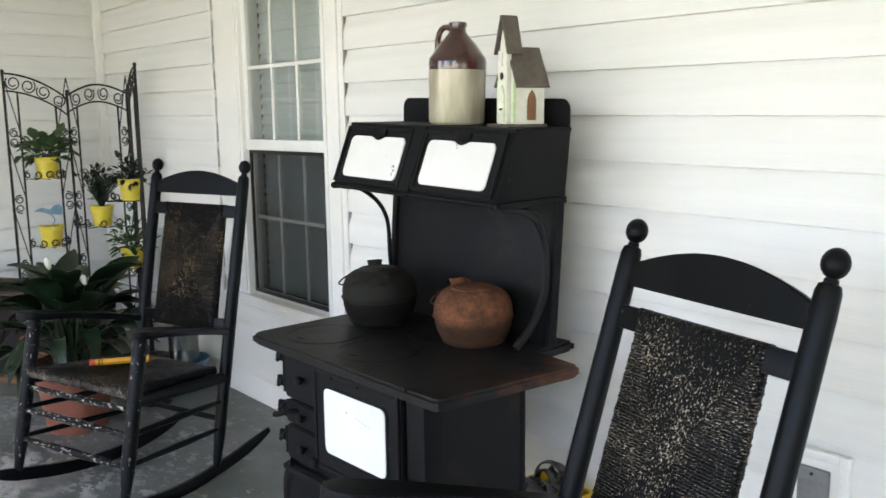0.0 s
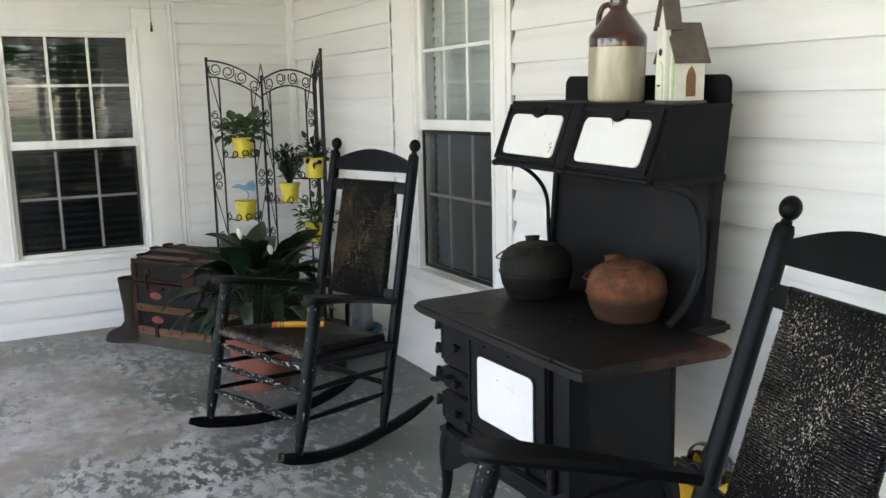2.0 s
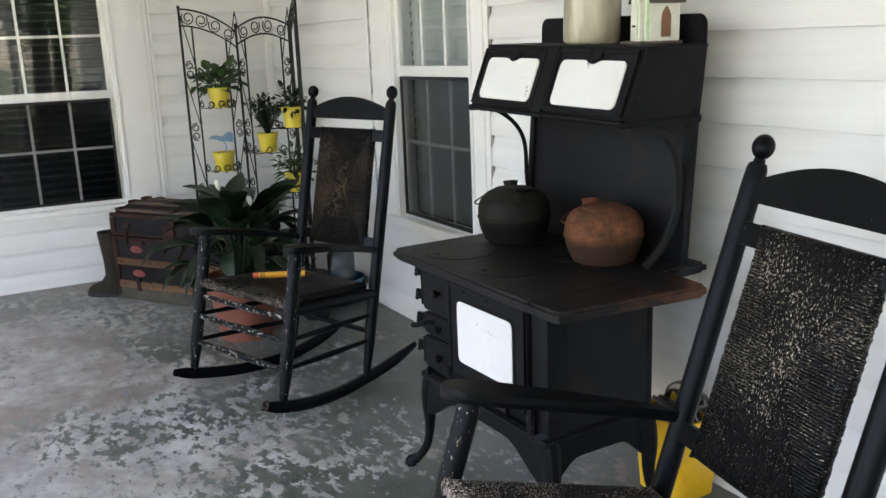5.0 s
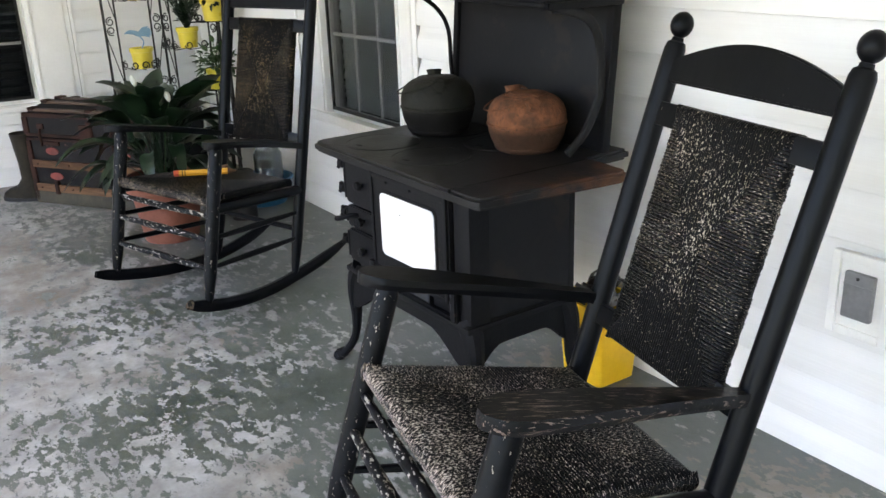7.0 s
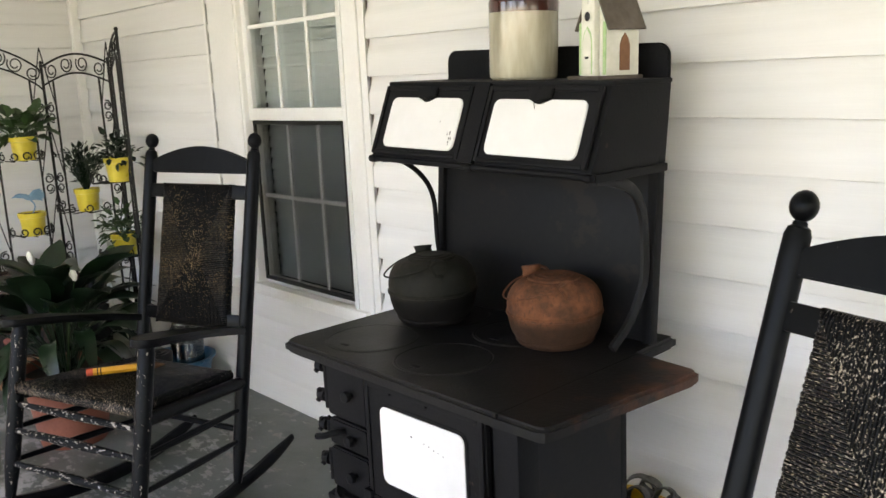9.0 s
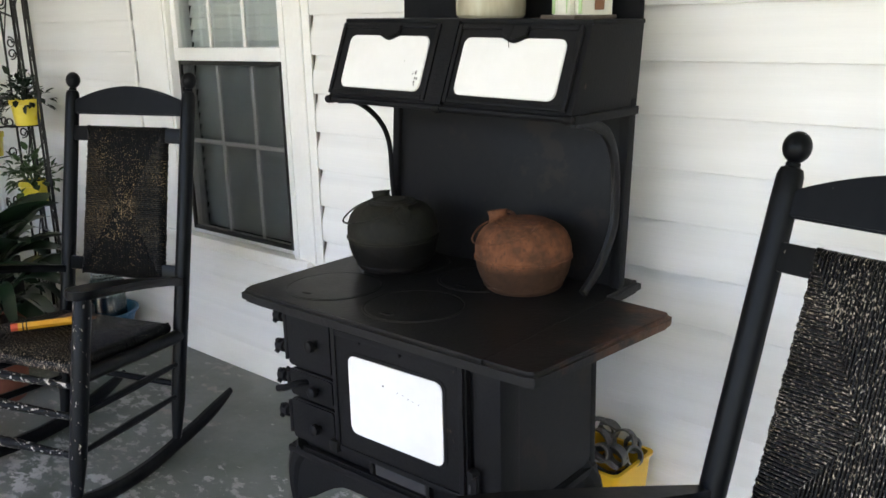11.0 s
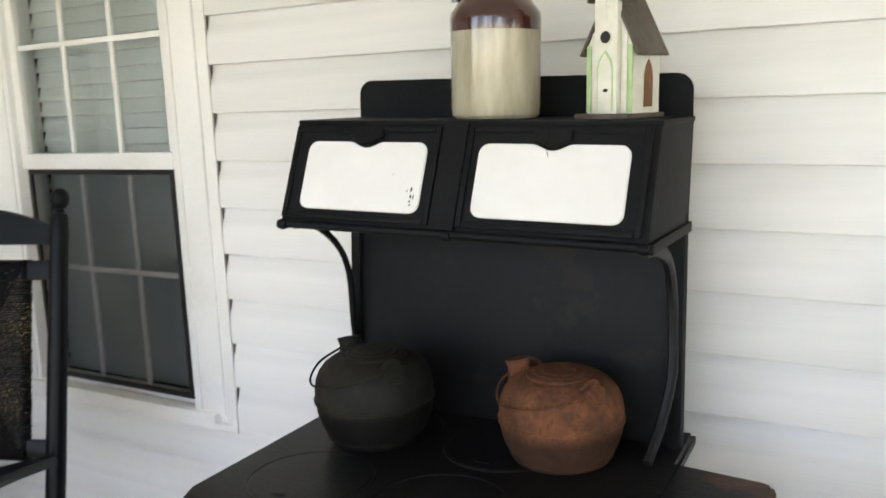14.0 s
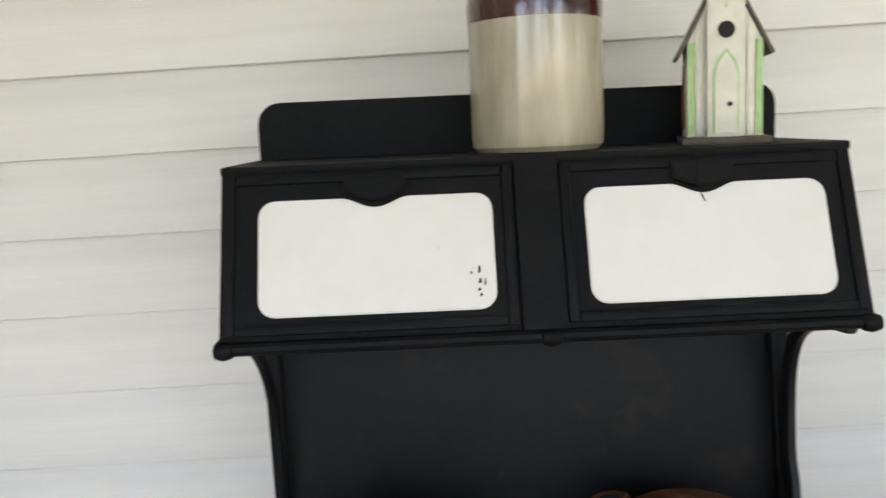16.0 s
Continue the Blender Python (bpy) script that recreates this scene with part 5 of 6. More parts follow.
for x, y, z, r, w, ax, ay, mat in ((0.045, 0.030, 0.292, 0.030, 0.026, 70, 20, STEEL), (0.060, -0.030, 0.280, 0.028, 0.022, 100, 50, STEEL), (0.0, -0.02, 0.292, 0.036, 0.020, 80, -30, STEEL), (-0.03, 0.03, 0.29, 0.04, 0.03, 60, 70, STEEL), (0.02, 0.0, 0.24, 0.05, 0.03, 10, 20, STEEL), (-0.04, -0.04, 0.26, 0.038, 0.03, 40, -60, STEEL), (0.082, 0.010, 0.270, 0.026, 0.018, 20, 65, STEEL), (0.030, -0.055, 0.288, 0.024, 0.016, 75, 10, STEEL), (-0.010, 0.050, 0.300, 0.028, 0.020, 115, -20, STEEL), (0.055, 0.055, 0.275, 0.022, 0.014, 35, 80, STEEL)):
    ring = lathe([(r - 0.005, -w / 2), (r, -w / 2), (r + 0.001, 0), (r, w / 2), (r - 0.005, w / 2), (r - 0.005, -w / 2)], 28, None, pose(x + 0.235, y - 0.128, z, ax, ay, 0), cap=False)
    o = thing("steel_ring", "worn grey steel ring lying in the yellow bin", "ring", group="scrap in the bin")
    part("band", ring, mat, o)
strap = thing("steel_strap", "bent grey steel strap lying in the yellow bin", "strap")
part("bar", tube(spline([(0.215, -0.215, 0.315), (0.24, -0.20, 0.300), (0.275, -0.19, 0.280), (0.315, -0.185, 0.262)], 5), 0.01, 8, flat=(0.024, 0.007, (0, 0, 1))), STEEL, strap)

# ---------------------------------------------------------------- steamer trunk and boots
TM = Matrix.Translation((-3.13, -1.185, 0)) @ Matrix.Rotation(radians(34), 4, "Z")
TL, TD, TH = 0.86, 0.42, 0.535
trunk = thing("steamer_trunk", "old black steamer trunk with wooden slats and rusted fittings", "trunk", TM)
body = part("body", box(0, TL, 0, TD, 0.012, 0.368, 0.006), TRUNK_BLACK, trunk)
b = bmesh.new()
n = 10
prof = [(0.0, 0.373), (0.0, 0.484)] + [(TD * k / n, 0.490 + 0.045 * math.sin(math.pi * k / n)) for k in range(1, n)] + [(TD, 0.484), (TD, 0.373)]
f = b.faces.new([b.verts.new((0, y, z)) for y, z in prof])
r = bmesh.ops.extrude_face_region(b, geom=[f])
bmesh.ops.translate(b, verts=[v for v in r["geom"] if isinstance(v, bmesh.types.BMVert)], vec=(TL, 0, 0))
lid = part("lid", bevel(b, 0.004), TRUNK_BLACK, trunk)
for z0, z1 in ((0.070, 0.112), (0.204, 0.246)):
    part("slat", box(0.02, TL - 0.02, -0.014, -0.0005, z0, z1, 0.004), TRUNK_WOOD, body)
for y in (0.05, 0.15, 0.25, 0.35):
    z = 0.490 + 0.045 * math.sin(math.pi * y / TD)
    part("slat", box(0.01, TL - 0.01, y - 0.022, y + 0.022, z - 0.004, z + 0.009, 0.003), TRUNK_LID_WOOD, lid)
    for x in (0.03, TL * 0.5, TL - 0.03):
        part("clamp", box(x - 0.022, x + 0.022, y - 0.026, y + 0.026, z + 0.0, z + 0.017, 0.006), TRUNK_RUST, lid)
part("edge_iron", box(-0.006, TL + 0.006, -0.007, 0.02, 0.352, 0.366, 0.002), TRUNK_RUST, body)
part("edge_iron", box(-0.006, TL + 0.006, -0.007, 0.02, 0.374, 0.390, 0.002), TRUNK_RUST, lid)
part("edge_iron", box(-0.006, TL + 0.006, -0.006, 0.012, 0.478, 0.500, 0.003), TRUNK_RUST, lid)
part("bottom_board", box(-0.004, TL + 0.004, -0.010, TD, 0.0, 0.070, 0.004), surface("grey_board", (0.026, 0.025, 0.018), (0.055, 0.048, 0.033), 9, 0.8, 0.3, 60), body)
for x in (-0.008, TL - 0.027):
    part("corner_iron", box(x, x + 0.035, -0.010, 0.03, 0.02, 0.350, 0.003), TRUNK_RUST, body)
for x, z, w in ((0.17, 0.297, 0.046), (0.17, 0.158, 0.046), (0.66, 0.297, 0.046), (0.66, 0.158, 0.046)):
    part("handle_plate", plate([(x + w * math.cos(a * math.tau / 16), z + 0.021 * math.sin(a * math.tau / 16)) for a in range(16)], 0.006, Matrix.Translation((0, -0.007, 0)), 0.002), RED_RUST, body)
for x in (0.17, 0.66):
    part("strap", box(x - 0.014, x + 0.014, -0.019, -0.0005, 0.060, 0.134, 0.003), TRUNK_RUST, body)
    part("hasp", box(x - 0.060, x + 0.060, -0.010, -0.0005, 0.330, 0.351, 0.003), TRUNK_RUST, body)
    part("catch", tube(spline([(x - 0.052, -0.012, 0.420), (x - 0.054, -0.020, 0.385), (x - 0.050, -0.018, 0.345), (x - 0.056, -0.014, 0.328)], 4), 0.007, 8), TRUNK_RUST, lid)
    part("catch", box(x - 0.075, x - 0.030, -0.010, -0.0005, 0.415, 0.446, 0.004), TRUNK_RUST, lid)
    for z in (0.091, 0.225):
        for dx in (-0.11, 0.11):
            part("nail", rod((x + dx, -0.012, z), (x + dx, -0.017, z), 0.006, 0.004, 8), TRUNK_RUST, body)
part("band", box(0.44, 0.475, -0.009, -0.0005, 0.391, 0.470, 0.002), TRUNK_RUST, lid)
part("corner_iron", box(-0.008, 0.030, -0.009, 0.03, 0.392, 0.476, 0.003), TRUNK_RUST, lid)
part("lock", box(TL * 0.5 - 0.04, TL * 0.5 + 0.04, -0.014, -0.001, 0.33, 0.45, 0.005), TRUNK_RUST, lid)


def boot(m):
    o = thing("rubber_boot", "tall dark brown rubber boot, standing", "boot", m, group="pair of boots")
    b = bmesh.new()
    rows = []
    for z, cy, rx, ry in ((0.02, -0.040, 0.042, 0.118), (0.045, -0.036, 0.044, 0.115), (0.068, -0.022, 0.043, 0.095), (0.092, 0.004, 0.042, 0.062), (0.13, 0.02, 0.043, 0.047), (0.22, 0.024, 0.050, 0.052), (0.30, 0.022, 0.058, 0.060), (0.375, 0.020, 0.062, 0.066), (0.380, 0.020, 0.064, 0.068), (0.384, 0.020, 0.062, 0.066), (0.375, 0.02, 0.057, 0.060), (0.20, 0.024, 0.044, 0.046)):
        rows.append([b.verts.new((rx * math.cos(a), cy + ry * math.sin(a), z)) for a in (k * math.tau / 20 for k in range(20))])
    for p, q in zip(rows, rows[1:]):
        for k in range(20):
            b.faces.new((p[k], p[(k + 1) % 20], q[(k + 1) % 20], q[k]))
    b.faces.new(rows[0])
    b.faces.new(rows[-1])
    part("upper", b, RUBBER, o)
    s = bmesh.new()
    f = s.faces.new([s.verts.new((0.046 * math.cos(a) * (0.82 if math.sin(a) > 0.2 else 1), -0.040 + 0.122 * math.sin(a), 0)) for a in (k * math.tau / 24 for k in range(24))])
    r = bmesh.ops.extrude_face_region(s, geom=[f])
    bmesh.ops.translate(s, verts=[v for v in r["geom"] if isinstance(v, bmesh.types.BMVert)], vec=(0, 0, 0.022))
    part("sole", s, BLACK_AND_SHADE, o)
    return o


boot(pose(-3.29, -1.085, 0, 0, 0, -14))
boot(pose(-3.20, -1.215, 0, 0, 0, -40))

# ---------------------------------------------------------------- plants
def leaf_mesh(name, length, width, droop, mat, n=7, fold=0.18):
    """One lance-shaped leaf along +x, arching over, folded at the midrib."""
    b = bmesh.new()
    rows = []
    for k in range(n + 1):
        t = k / n
        w = width * (math.sin(math.pi * min(1, t * 0.93 + 0.05)) ** 0.75) * (1 - 0.25 * t) if k < n else 0.0015
        x = length * (t - 0.18 * droop * t * t)
        z = length * (0.25 * t - droop * t * t)
        wav = 0.012 * length * math.sin(7 * t)
        rows.append([b.verts.new((x, -w / 2, z + fold * w + wav)), b.verts.new((x, 0, z)), b.verts.new((x, w / 2, z + fold * w - wav))])
    for p, q in zip(rows, rows[1:]):
        b.faces.new((p[0], p[1], q[1], q[0]))
        b.faces.new((p[1], p[2], q[2], q[1]))
    me = bpy.data.meshes.new(name)
    b.to_mesh(me)
    b.free()
    me.materials.append(mat)
    for p in me.polygons:
        p.use_smooth = True
    return me


rng = random.Random(5)
lily = thing("peace_lily", "large peace lily with dark drooping leaves and white blooms", "plant", pose(-2.02, -0.775, 0))
pot = part("pot", lathe([(0, 0.0), (0.122, 0.0), (0.126, 0.006), (0.158, 0.235), (0.160, 0.240), (0.180, 0.245), (0.184, 0.250), (0.186, 0.300), (0.182, 0.306), (0.166, 0.306), (0.162, 0.270), (0, 0.27)], 40), TERRA, lily, "red-brown terracotta pot")
part("soil", lathe([(0, 0.285), (0.10, 0.283), (0.160, 0.274), (0.160, 0.268), (0, 0.268)], 30), SOIL, lily)
variants = [leaf_mesh("leaf", 0.27, 0.132, 0.50, LEAF, 9), leaf_mesh("leaf", 0.24, 0.100, 0.90, LEAF, 9), leaf_mesh("leaf", 0.29, 0.140, 0.36, LEAF, 9), leaf_mesh("leaf", 0.20, 0.078, 1.15, LEAF, 9)]
LEAVES = 58
for k in range(LEAVES):
    a = k * 2.39996 + rng.uniform(-0.3, 0.3)
    f = (k + 0.5) / LEAVES
    el = radians(84 - 50 * f + rng.uniform(-8, 8))
    sl = 0.12 + 0.10 * rng.random() + 0.17 * (1 - f)
    base = Vector((0.06 * math.cos(a) * f, 0.06 * math.sin(a) * f, 0.275))
    tip = base + Vector((math.cos(a) * math.cos(el), math.sin(a) * math.cos(el), math.sin(el))) * sl
    mid = (base + tip) / 2 + Vector((0, 0, 0.03))
    stem = part("stem", tube(spline([base, mid, tip], 4), 0.003, 5), LEAF, lily)
    o = new("leaf", variants[rng.choice((0, 2, 0, 2, 1)) if f < 0.55 else rng.choice((1, 3, 3, 0))])
    o.parent = stem
    o.matrix_basis = Matrix.Translation(tip) @ Matrix.Rotation(a + rng.uniform(-0.3, 0.3), 4, "Z") @ Matrix.Rotation(-el * (0.62 if f < 0.55 else 0.30) + rng.uniform(-0.15, 0.25), 4, "Y") @ Matrix.Rotation(rng.uniform(-0.5, 0.5), 4, "X")
for x, y, z in ((0.05, -0.085, 0.745), (0.17, 0.02, 0.68)):
    st = part("flower_stem", tube(spline([(0.02, 0, 0.28), (x * 0.5, y * 0.5, z * 0.75), (x, y, z - 0.02)], 5), 0.0028, 6), LEAF_LIGHT, lily)
    part("bloom", lathe([(0, -0.020), (0.014, -0.01), (0.024, 0.008), (0.022, 0.022), (0.010, 0.036), (0, 0.040)], 14, None, Matrix.Translation((x, y, z)) @ pose(0, 0, 0, 14, 12, 0) @ Matrix.Diagonal((1, 0.55, 1, 1))), PETAL, st, "white bloom")


def foliage(kind, size, count, seed):
    """A small plant's leaves as one mesh."""
    r = random.Random(seed)
    b = bmesh.new()
    for k in range(count):
        a, el = r.uniform(0, math.tau), radians(r.uniform(2, 62) if kind == "broad" else r.uniform(45, 88) if kind == "shrub" else r.uniform(-20, 75))
        if kind == "broad":
            ln, w, reach = size * r.uniform(0.38, 0.55), size * r.uniform(0.32, 0.45), size * r.uniform(0.2, 0.85)
        elif kind == "shrub":
            ln, w, reach = size * r.uniform(0.16, 0.27), size * r.uniform(0.065, 0.105), size * r.uniform(0.15, 1.05)
        else:
            ln, w, reach = size * r.uniform(0.24, 0.38), size * r.uniform(0.15, 0.25), size * r.uniform(0.2, 0.85)
        d = Vector((math.cos(a) * math.cos(el), math.sin(a) * math.cos(el), math.sin(el) * 1.15))
        p = d * reach
        s = d.cross(Vector((0, 0, 1))).normalized() if abs(d.z) < 0.99 else Vector((1, 0, 0))
        dd = (d + Vector((r.uniform(-0.6, 0.6), r.uniform(-0.6, 0.6), r.uniform(-0.9, 0.3)))).normalized()
        s = dd.cross(Vector((r.uniform(-0.4, 0.4), r.uniform(-0.4, 0.4), 1))).normalized()
        up = s.cross(dd)
        q = [p, p + dd * ln * 0.35 + s * w / 2 + up * w * 0.12, p + dd * ln * 0.75 + s * w * 0.36, p + dd * ln - up * ln * 0.15, p + dd * ln * 0.75 - s * w * 0.36, p + dd * ln * 0.35 - s * w / 2 + up * w * 0.12]
        c = b.verts.new(p + dd * ln * 0.5 - up * w * 0.06)
        v = [b.verts.new(x) for x in q]
        for j in range(6):
            b.faces.new((v[j], v[(j + 1) % 6], c))
        if k % 3 == 0:
            tube([(0, 0, -0.02), p * 0.5 + Vector((0, 0, 0.01)), p], 0.0018, 4, b)
    return b


def small_pot(label, m, r, h, kind, size, count, seed, mat=LEAF_LIGHT):
    p = thing("potted_plant", label, "plant", m, group="yellow pots on the stand")
    part("pot", lathe([(0, 0), (r * 0.78, 0), (r * 0.80, 0.004), (r * 0.93, h * 0.78), (r * 1.02, h * 0.80), (r * 1.04, h * 0.98), (r * 1.0, h), (r * 0.9, h), (r * 0.88, h * 0.9), (0, h * 0.9)], 28), YELLOW_POT, p, "yellow glazed pot")
    part("soil", lathe([(0, h * 0.95), (r * 0.88, h * 0.93), (r * 0.88, h * 0.90), (0, h * 0.9)], 20), SOIL, p)
    if count:
        b = foliage(kind, size, count, seed)
        bmesh.ops.translate(b, verts=b.verts, vec=(0, 0, h * 0.95))
        tagged(part("foliage", b, mat, p, smooth=0), kind="stuff")
    return p


# folding plant stand of three wire panels
stand = thing("plant_stand", "folding black wrought-iron plant stand with scrolls", "plant stand")
PW = 0.0055


def scroll(b, o, u, r, turns, start, flip=1):
    """A flat spiral of wire in the plane of u and z about o."""
    pts = []
    for k in range(int(14 * turns) + 1):
        a = start + flip * k / 14 * math.tau
        rr = r * (1 - 0.62 * k / (14 * turns))
        pts.append(o + u * (rr * math.cos(a)) + Vector((0, 0, rr * math.sin(a))))
    tube(pts, 0.0038, 5, b)


def stand_panel(p, q, zp, zq, trays, out):
    """One panel between the feet p and q: outer and inner uprights, arched head with scrolls, shelves."""
    p, q = Vector((*p, 0)), Vector((*q, 0))
    u = (q - p).normalized()
    w = (q - p).length
    pan = part("panel_head", bmesh.new(), WIRE, stand)
    head = bmesh.new()

    def zh(t):
        """the head curve: tall at a high end, falling to the low one"""
        if abs(zp - zq) < 0.02:
            return zp - 0.02 + 0.055 * math.sin(math.pi * t)
        hi, lo = max(zp, zq), min(zp, zq)
        tt = t if zp > zq else 1 - t
        return lo - 0.03 + (hi - lo + 0.02) * math.cos(tt * math.pi / 2) ** 0.8
    outer = [p + u * (w * k / 14) + Vector((0, 0, zh(k / 14))) for k in range(15)]
    inner = [v - Vector((0, 0, 0.095)) for v in outer]
    tube(outer, PW, 6, head)
    tube(inner, PW * 0.9, 6, head)
    for t, r, f, st in ((0.15, 0.042, 1, 2.5), (0.38, 0.042, -1, 0.6), (0.62, 0.042, 1, 2.5), (0.86, 0.038, -1, 0.6)):
        scroll(head, p + u * (w * t) + Vector((0, 0, zh(t) - 0.047)), u, r, 1.5, st, f)
    pan.data = mesh_of("panel_head", head, WIRE)
    for o, z in ((p, zp), (q, zq)):
        part("upright", rod(o + Vector((0, 0, 0.0)), o + Vector((0, 0, z)), 0.0075, None, 8), WIRE, stand)
        part("finial", lathe([(0, -0.008), (0.009, -0.004), (0.010, 0.004), (0.006, 0.010), (0, 0.012)], 10, None, Matrix.Translation(o + Vector((0, 0, z)))), WIRE, stand)
    iu = 0.072
    for o, s in ((p, 1), (q, -1)):
        i = o + u * (s * iu)
        zt = zh(iu / w if s > 0 else 1 - iu / w) - 0.095
        part("inner_upright", rod(i, i + Vector((0, 0, zt)), 0.0055, None, 6), WIRE, stand)
        z = 0.16
        k = 0
        while z < zt - 0.15:
            part("diagonal", rod(o + Vector((0, 0, z + 0.33)), i + Vector((0, 0, z + 0.02)), 0.0032, None, 5), WIRE, stand)
            sc = bmesh.new()
            m = (o + i) / 2
            scroll(sc, m + Vector((0, 0, z + 0.020)), u, 0.026, 1.4, 1.2 if s > 0 else 1.9, s)
            scroll(sc, m + Vector((0, 0, z - 0.032)), u, 0.026, 1.4, -1.2 if s > 0 else -1.9, -s)
            part("scroll", sc, WIRE, stand)
            z += 0.37
            k += 1
    c = (p + q) / 2
    n = Vector((*out, 0)).normalized()
    hw = w / 2 - iu
    for z in trays:
        b = bmesh.new()
        for zz, rr in ((z, 0.004), (z + 0.045, 0.004)):
            tube([c - u * hw + Vector((0, 0, zz))] + [c + u * (hw * -math.cos(math.pi * k / 12)) + n * (0.17 * math.sin(math.pi * k / 12)) + Vector((0, 0, zz)) for k in range(13)] + [c + u * hw + Vector((0, 0, zz))], rr, 5, b)
        for k in range(1, 12, 2):
            e = c + u * (hw * -math.cos(math.pi * k / 12)) + n * (0.17 * math.sin(math.pi * k / 12))
            e0 = c + u * (hw * -math.cos(math.pi * k / 12))
            tube([e0 + Vector((0, 0, z)), e + Vector((0, 0, z))], 0.003, 5, b)
            t = (u * math.sin(math.pi * k / 12) + n * math.cos(math.pi * k / 12)).normalized()
            scroll(b, e + Vector((0, 0, z + 0.025)), t, 0.023, 1.2, 0.5 + k)
        part("shelf", b, WIRE, stand)


A, B, C, D = (-3.342, -0.642), (-3.405, -0.292), (-2.988, -0.100), (-2.690, -0.158)
stand_panel(A, B, 1.625, 1.505, (1.033, 0.648), (1, 0.10))
stand_panel(B, C, 1.520, 1.515, (0.755,), (0.42, -0.9))
stand_panel(C, D, 1.515, 1.640, (0.918, 0.545), (-0.2, -1))
small_pot("broad-leaved green plant in a yellow pot", pose(-3.268, -0.467, 1.037), 0.066, 0.118, "broad", 0.165, 70, 3)
bird_pot = small_pot("yellow pot with a pale blue metal bird on a stake", pose(-3.266, -0.474, 0.652), 0.066, 0.118, "broad", 0.1, 0, 4)
part("stake", tube(spline([(0, 0, 0.10), (0.0, 0.02, 0.15), (0.0, -0.005, 0.19)], 5), 0.004, 6), PALE_BLUE, bird_pot)
birdie = bmesh.new()
for k in range(7):
    a = -0.6 + k * 0.22
    q = Vector((0, math.cos(a) * 0.075, 0.20 + math.sin(a) * 0.05))
    tube([(0, -0.01, 0.19), q * 0.5 + Vector((0, 0, 0.105)), q], 0.006, 5, birdie, taper=[0.010, 0.012, 0.002])
tube(spline([(0, 0.0, 0.19), (0, -0.03, 0.205), (0, -0.06, 0.208), (0, -0.085, 0.2)], 4), 0.01, 8, birdie, taper=[0.010, 0.014, 0.015, 0.013, 0.012, 0.013, 0.013, 0.012, 0.010, 0.008, 0.005, 0.003, 0.002])
part("ornament", birdie, PALE_BLUE, bird_pot, "pale blue feathered ornament")
small_pot("bushy small-leaved green plant in a yellow pot", pose(-3.130, -0.232, 0.759), 0.062, 0.115, "shrub", 0.185, 300, 8, LEAF)
small_pot("low leafy green plant in a yellow pot", pose(-2.812, -0.172, 0.922), 0.068, 0.118, "trailing", 0.135, 120, 9, LEAF)
small_pot("trailing green plant in a yellow pot", pose(-2.828, -0.180, 0.549), 0.066, 0.115, "trailing", 0.15, 110, 10)

# ---------------------------------------------------------------- small things by the chair
PENCIL = surface("pencil_yellow", (0.50, 0.23, 0.015), (0.62, 0.30, 0.022), 12.0, 0.4, 0.1, 60.0)
pencil = thing("giant_pencil", "oversized yellow-orange wooden pencil lying on the seat", "pencil")
P0, P1 = Vector((-1.335, -0.896, 0.465)), Vector((-1.254, -0.727, 0.4625))
PD = (P1 - P0).normalized()
part("shaft", rod(P0, P1, 0.0125, None, 6), PENCIL, pencil)
part("eraser", rod(P0 - PD * 0.020, P0, 0.0120, None, 10), surface("red_eraser", (0.42, 0.05, 0.02), (0.52, 0.08, 0.04), 14, 0.7, 0.1), pencil, "red end")
for d in (0.012, 0.022):
    part("band", rod(P0 + PD * d, P0 + PD * (d + 0.004), 0.0131, None, 6), WIRE, pencil, "black band")
part("point", rod(P1, P1 + PD * 0.035, 0.0122, 0.002, 6), TRUNK_WOOD, pencil)
P2 = Matrix.Translation(P0) @ (P1 - P0).to_track_quat("X", "Z").to_matrix().to_4x4()
wedge = thing("wooden_wedge", "brown wooden wedge lying beside the pencil on the seat", "wedge")
part("block", plate([(0.020, 0.002), (0.185, 0.002), (0.185, 0.034)], 0.030, P2 @ Matrix.Translation((0.0, 0.018, -0.016)), 0.002), surface("brown_wood", (0.060, 0.024, 0.012), (0.120, 0.050, 0.024), 12, 0.6, 0.2, 60, stretch=(0.4, 3, 3)), wedge)
# round dark object of unknown kind, given a lidded canister's shape
canister = thing("black_round_object", "round black object with ringed top, kind unknown", "canister", pose(-2.08, -0.385, 0))
part("body", lathe([(0, 0), (0.060, 0), (0.064, 0.004), (0.064, 0.215), (0.060, 0.222), (0, 0.222)], 32), WIRE, canister)
part("lid", lathe([(0, 0.2225), (0.066, 0.2225), (0.067, 0.240), (0.058, 0.246), (0.046, 0.243), (0.036, 0.249), (0.022, 0.245), (0.012, 0.258), (0, 0.260)], 32), WIRE, canister)
basin = thing("blue_tub", "round blue plastic tub by the wall", "tub", pose(-2.30, -0.195, 0))
part("bowl", lathe([(0, 0.0), (0.122, 0.0), (0.127, 0.004), (0.156, 0.125), (0.168, 0.127), (0.169, 0.137), (0.156, 0.138), (0.122, 0.014), (0, 0.014)], 40), BLUE, basin)
for s in (-1, 1):
    part("grip", tube(spline([(s * 0.160, -0.045, 0.132), (s * 0.176, -0.03, 0.131), (s * 0.176, 0.03, 0.131), (s * 0.160, 0.045, 0.132)], 5), 0.006, 8), BLUE, basin)
jar = thing("clear_plastic_jar", "clear plastic jar standing in the blue tub", "jar", pose(-2.27, -0.16, 0.0145))
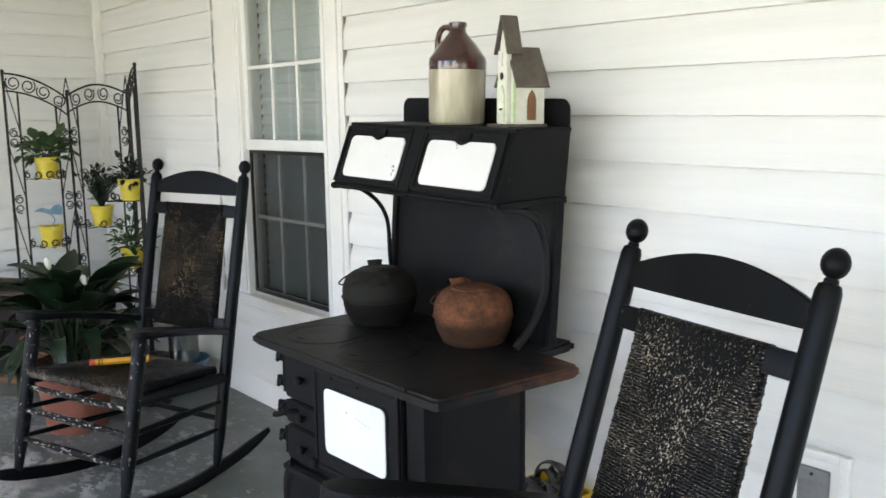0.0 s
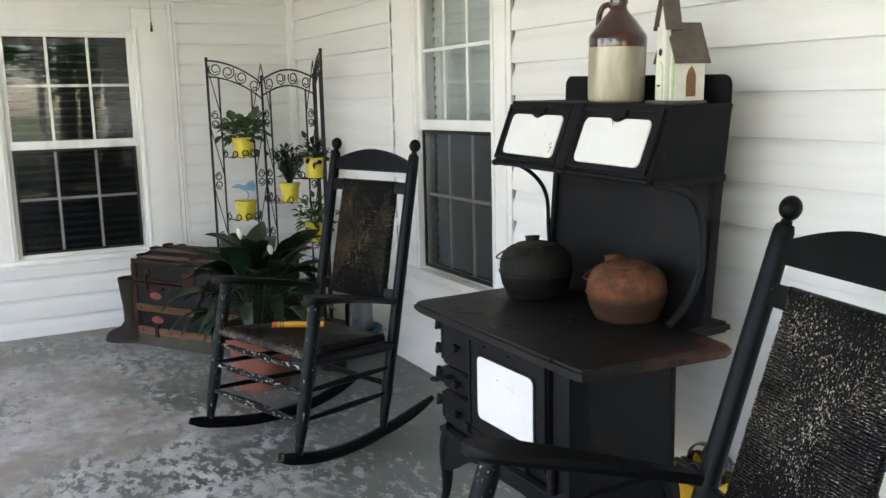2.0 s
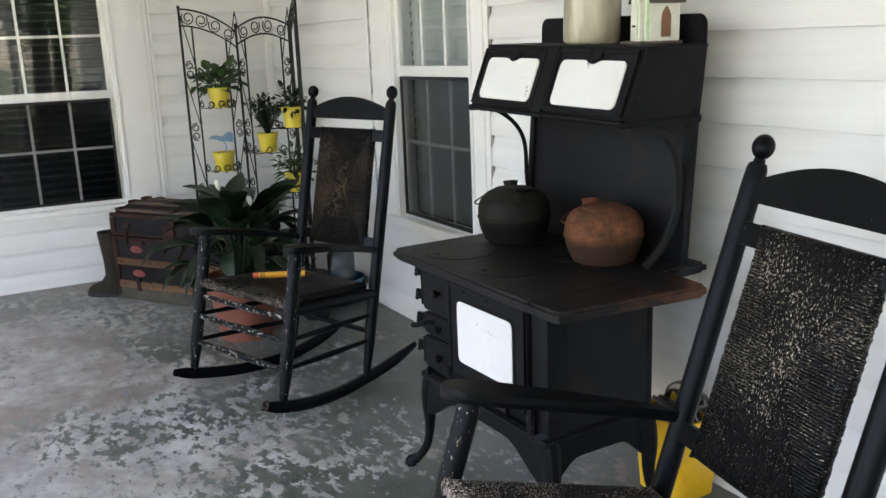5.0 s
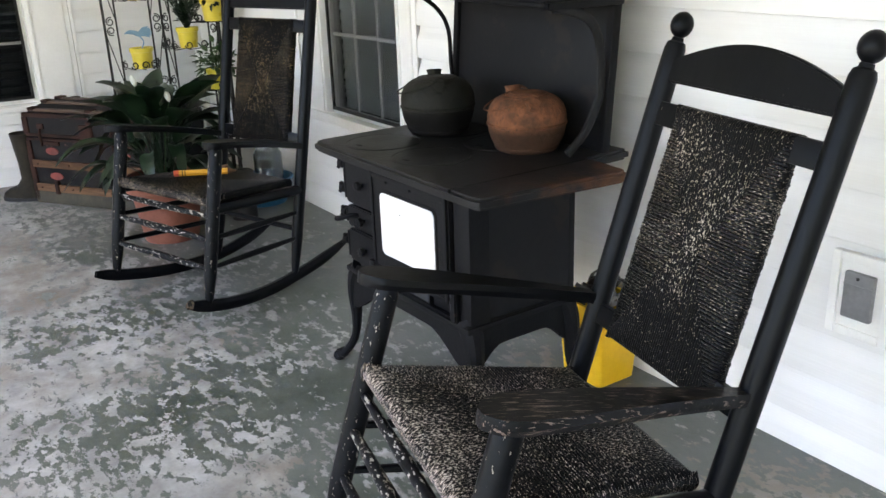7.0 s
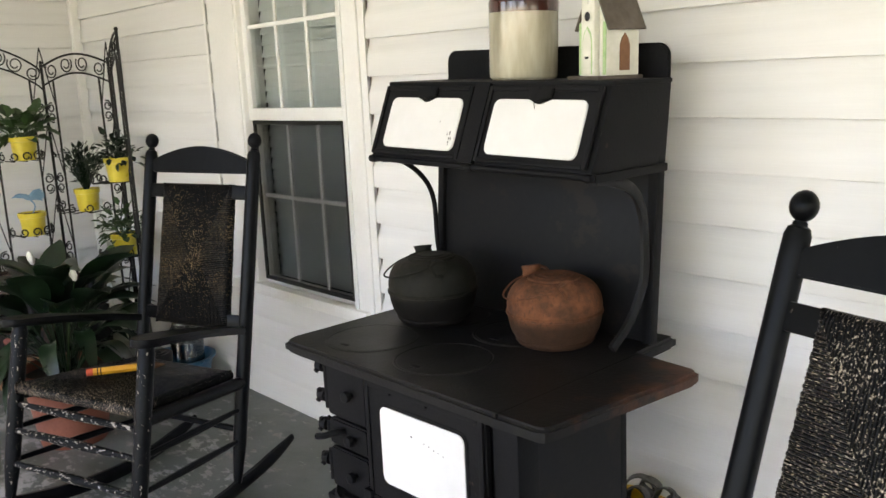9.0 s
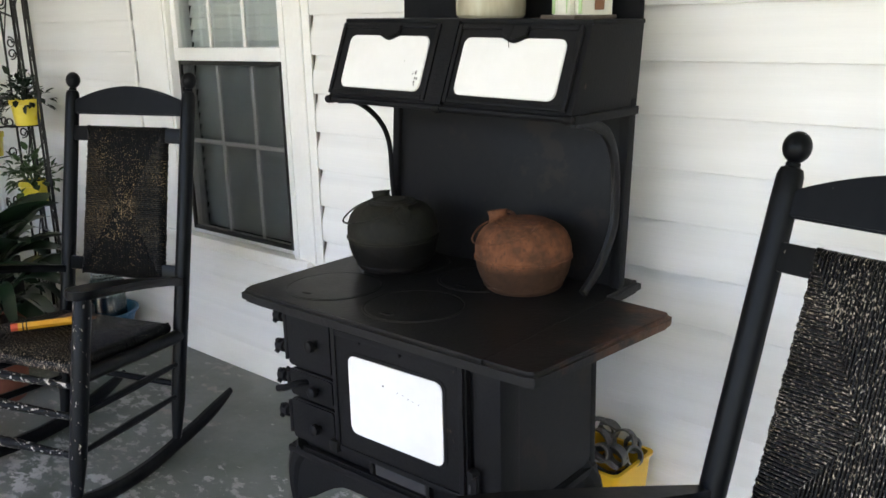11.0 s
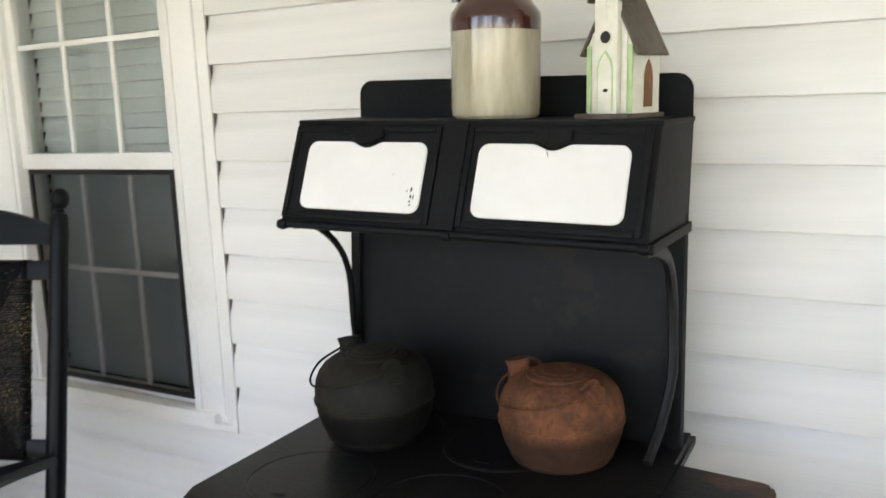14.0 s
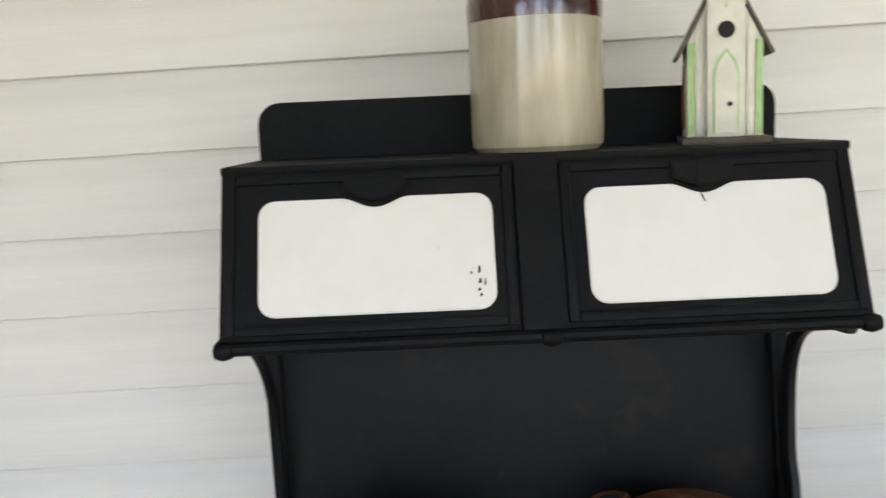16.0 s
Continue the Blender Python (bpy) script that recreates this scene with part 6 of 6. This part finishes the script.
part("shell", lathe([(0, 0), (0.068, 0), (0.075, 0.006), (0.075, 0.250), (0.060, 0.275), (0.056, 0.275), (0.071, 0.248), (0.071, 0.008), (0, 0.004)], 28), JAR_PLASTIC, jar)
part("lid", lathe([(0, 0.2755), (0.060, 0.2755), (0.060, 0.290), (0.056, 0.293), (0, 0.293)], 28), JAR_PLASTIC, jar)
# ---------------------------------------------------------------- trees in the garden
BARK = surface("bark", (0.06, 0.045, 0.035), (0.13, 0.10, 0.08), 6, 0.9, 0.8, 30, stretch=(3, 3, 0.6), bump_dist=0.02)
TREE_LEAF = surface("tree_leaf", (0.05, 0.11, 0.02), (0.13, 0.22, 0.05), 1.5, 0.5, 0.0, 20)


def tree(m, h, seed):
    r = random.Random(seed)
    t = thing("tree", "broad-leaved garden tree in full leaf", "tree", m, group="garden trees")
    b = tube(spline([(0, 0, -0.2), (0.1, 0, h * 0.25), (-0.05, 0.1, h * 0.5), (0.1, 0.1, h * 0.85)], 5), 0.2, 10, taper=[0.24 - 0.013 * k for k in range(16)])
    tips = []
    for k in range(9):
        a = k * 2.4
        z = h * (0.28 + 0.055 * k)
        e = Vector((math.cos(a) * h * 0.28, math.sin(a) * h * 0.28, z + h * 0.16))
        tube(spline([(0.03, 0.05, z), e * 0.5 + Vector((0, 0, z * 0.5)), e], 4), 0.05, 6, b, taper=[0.075 - 0.007 * i for i in range(9)])
        tips += [e, e * 0.62 + Vector((0, 0, z * 0.4))]
    part("trunk", b, BARK, t)
    vs, fs = [], []
    tips.append(Vector((0.1, 0.1, h * 0.9)))
    for c in tips:
        for k in range(420):
            d = Vector((r.gauss(0, 1), r.gauss(0, 1), r.gauss(0, 0.8)))
            d *= h * 0.105 * r.random() ** 0.3 / max(0.4, d.length) * 1.3
            o = c + d
            s = Vector((r.uniform(-1, 1), r.uniform(-1, 1), r.uniform(-0.6, 0.6))).normalized()
            w = s.cross(Vector((r.uniform(-1, 1), r.uniform(-1, 1), r.uniform(0, 1)))).normalized()
            n = len(vs)
            z = r.uniform(0.05, 0.09)
            vs += [o, o + s * z + w * z * 0.5, o + s * z * 2, o + s * z - w * z * 0.5]
            fs.append((n, n + 1, n + 2, n + 3))
    me = bpy.data.meshes.new("crown")
    me.from_pydata([tuple(v) for v in vs], [], fs)
    me.materials.append(TREE_LEAF)
    o = new("crown", me)
    o.parent = t
    tagged(o, kind="stuff")


# foliage known from window_2's reflection; more unseen trees added to darken it
for k, (x, y, h) in enumerate(((13, -3.0, 7.0), (15, -8.5, 8.0), (12.5, 2.5, 6.5), (6, -14, 7.5), (-3, -16, 8.0), (18, -2, 9.0), (-11, -13, 7), (10.5, -5.5, 6.0), (10.5, -0.2, 5.5), (14, 0.5, 7.5), (12, -10, 7))):
    tree(pose(x, y, -0.2, 0, 0, 47 * k), h, 20 + k)
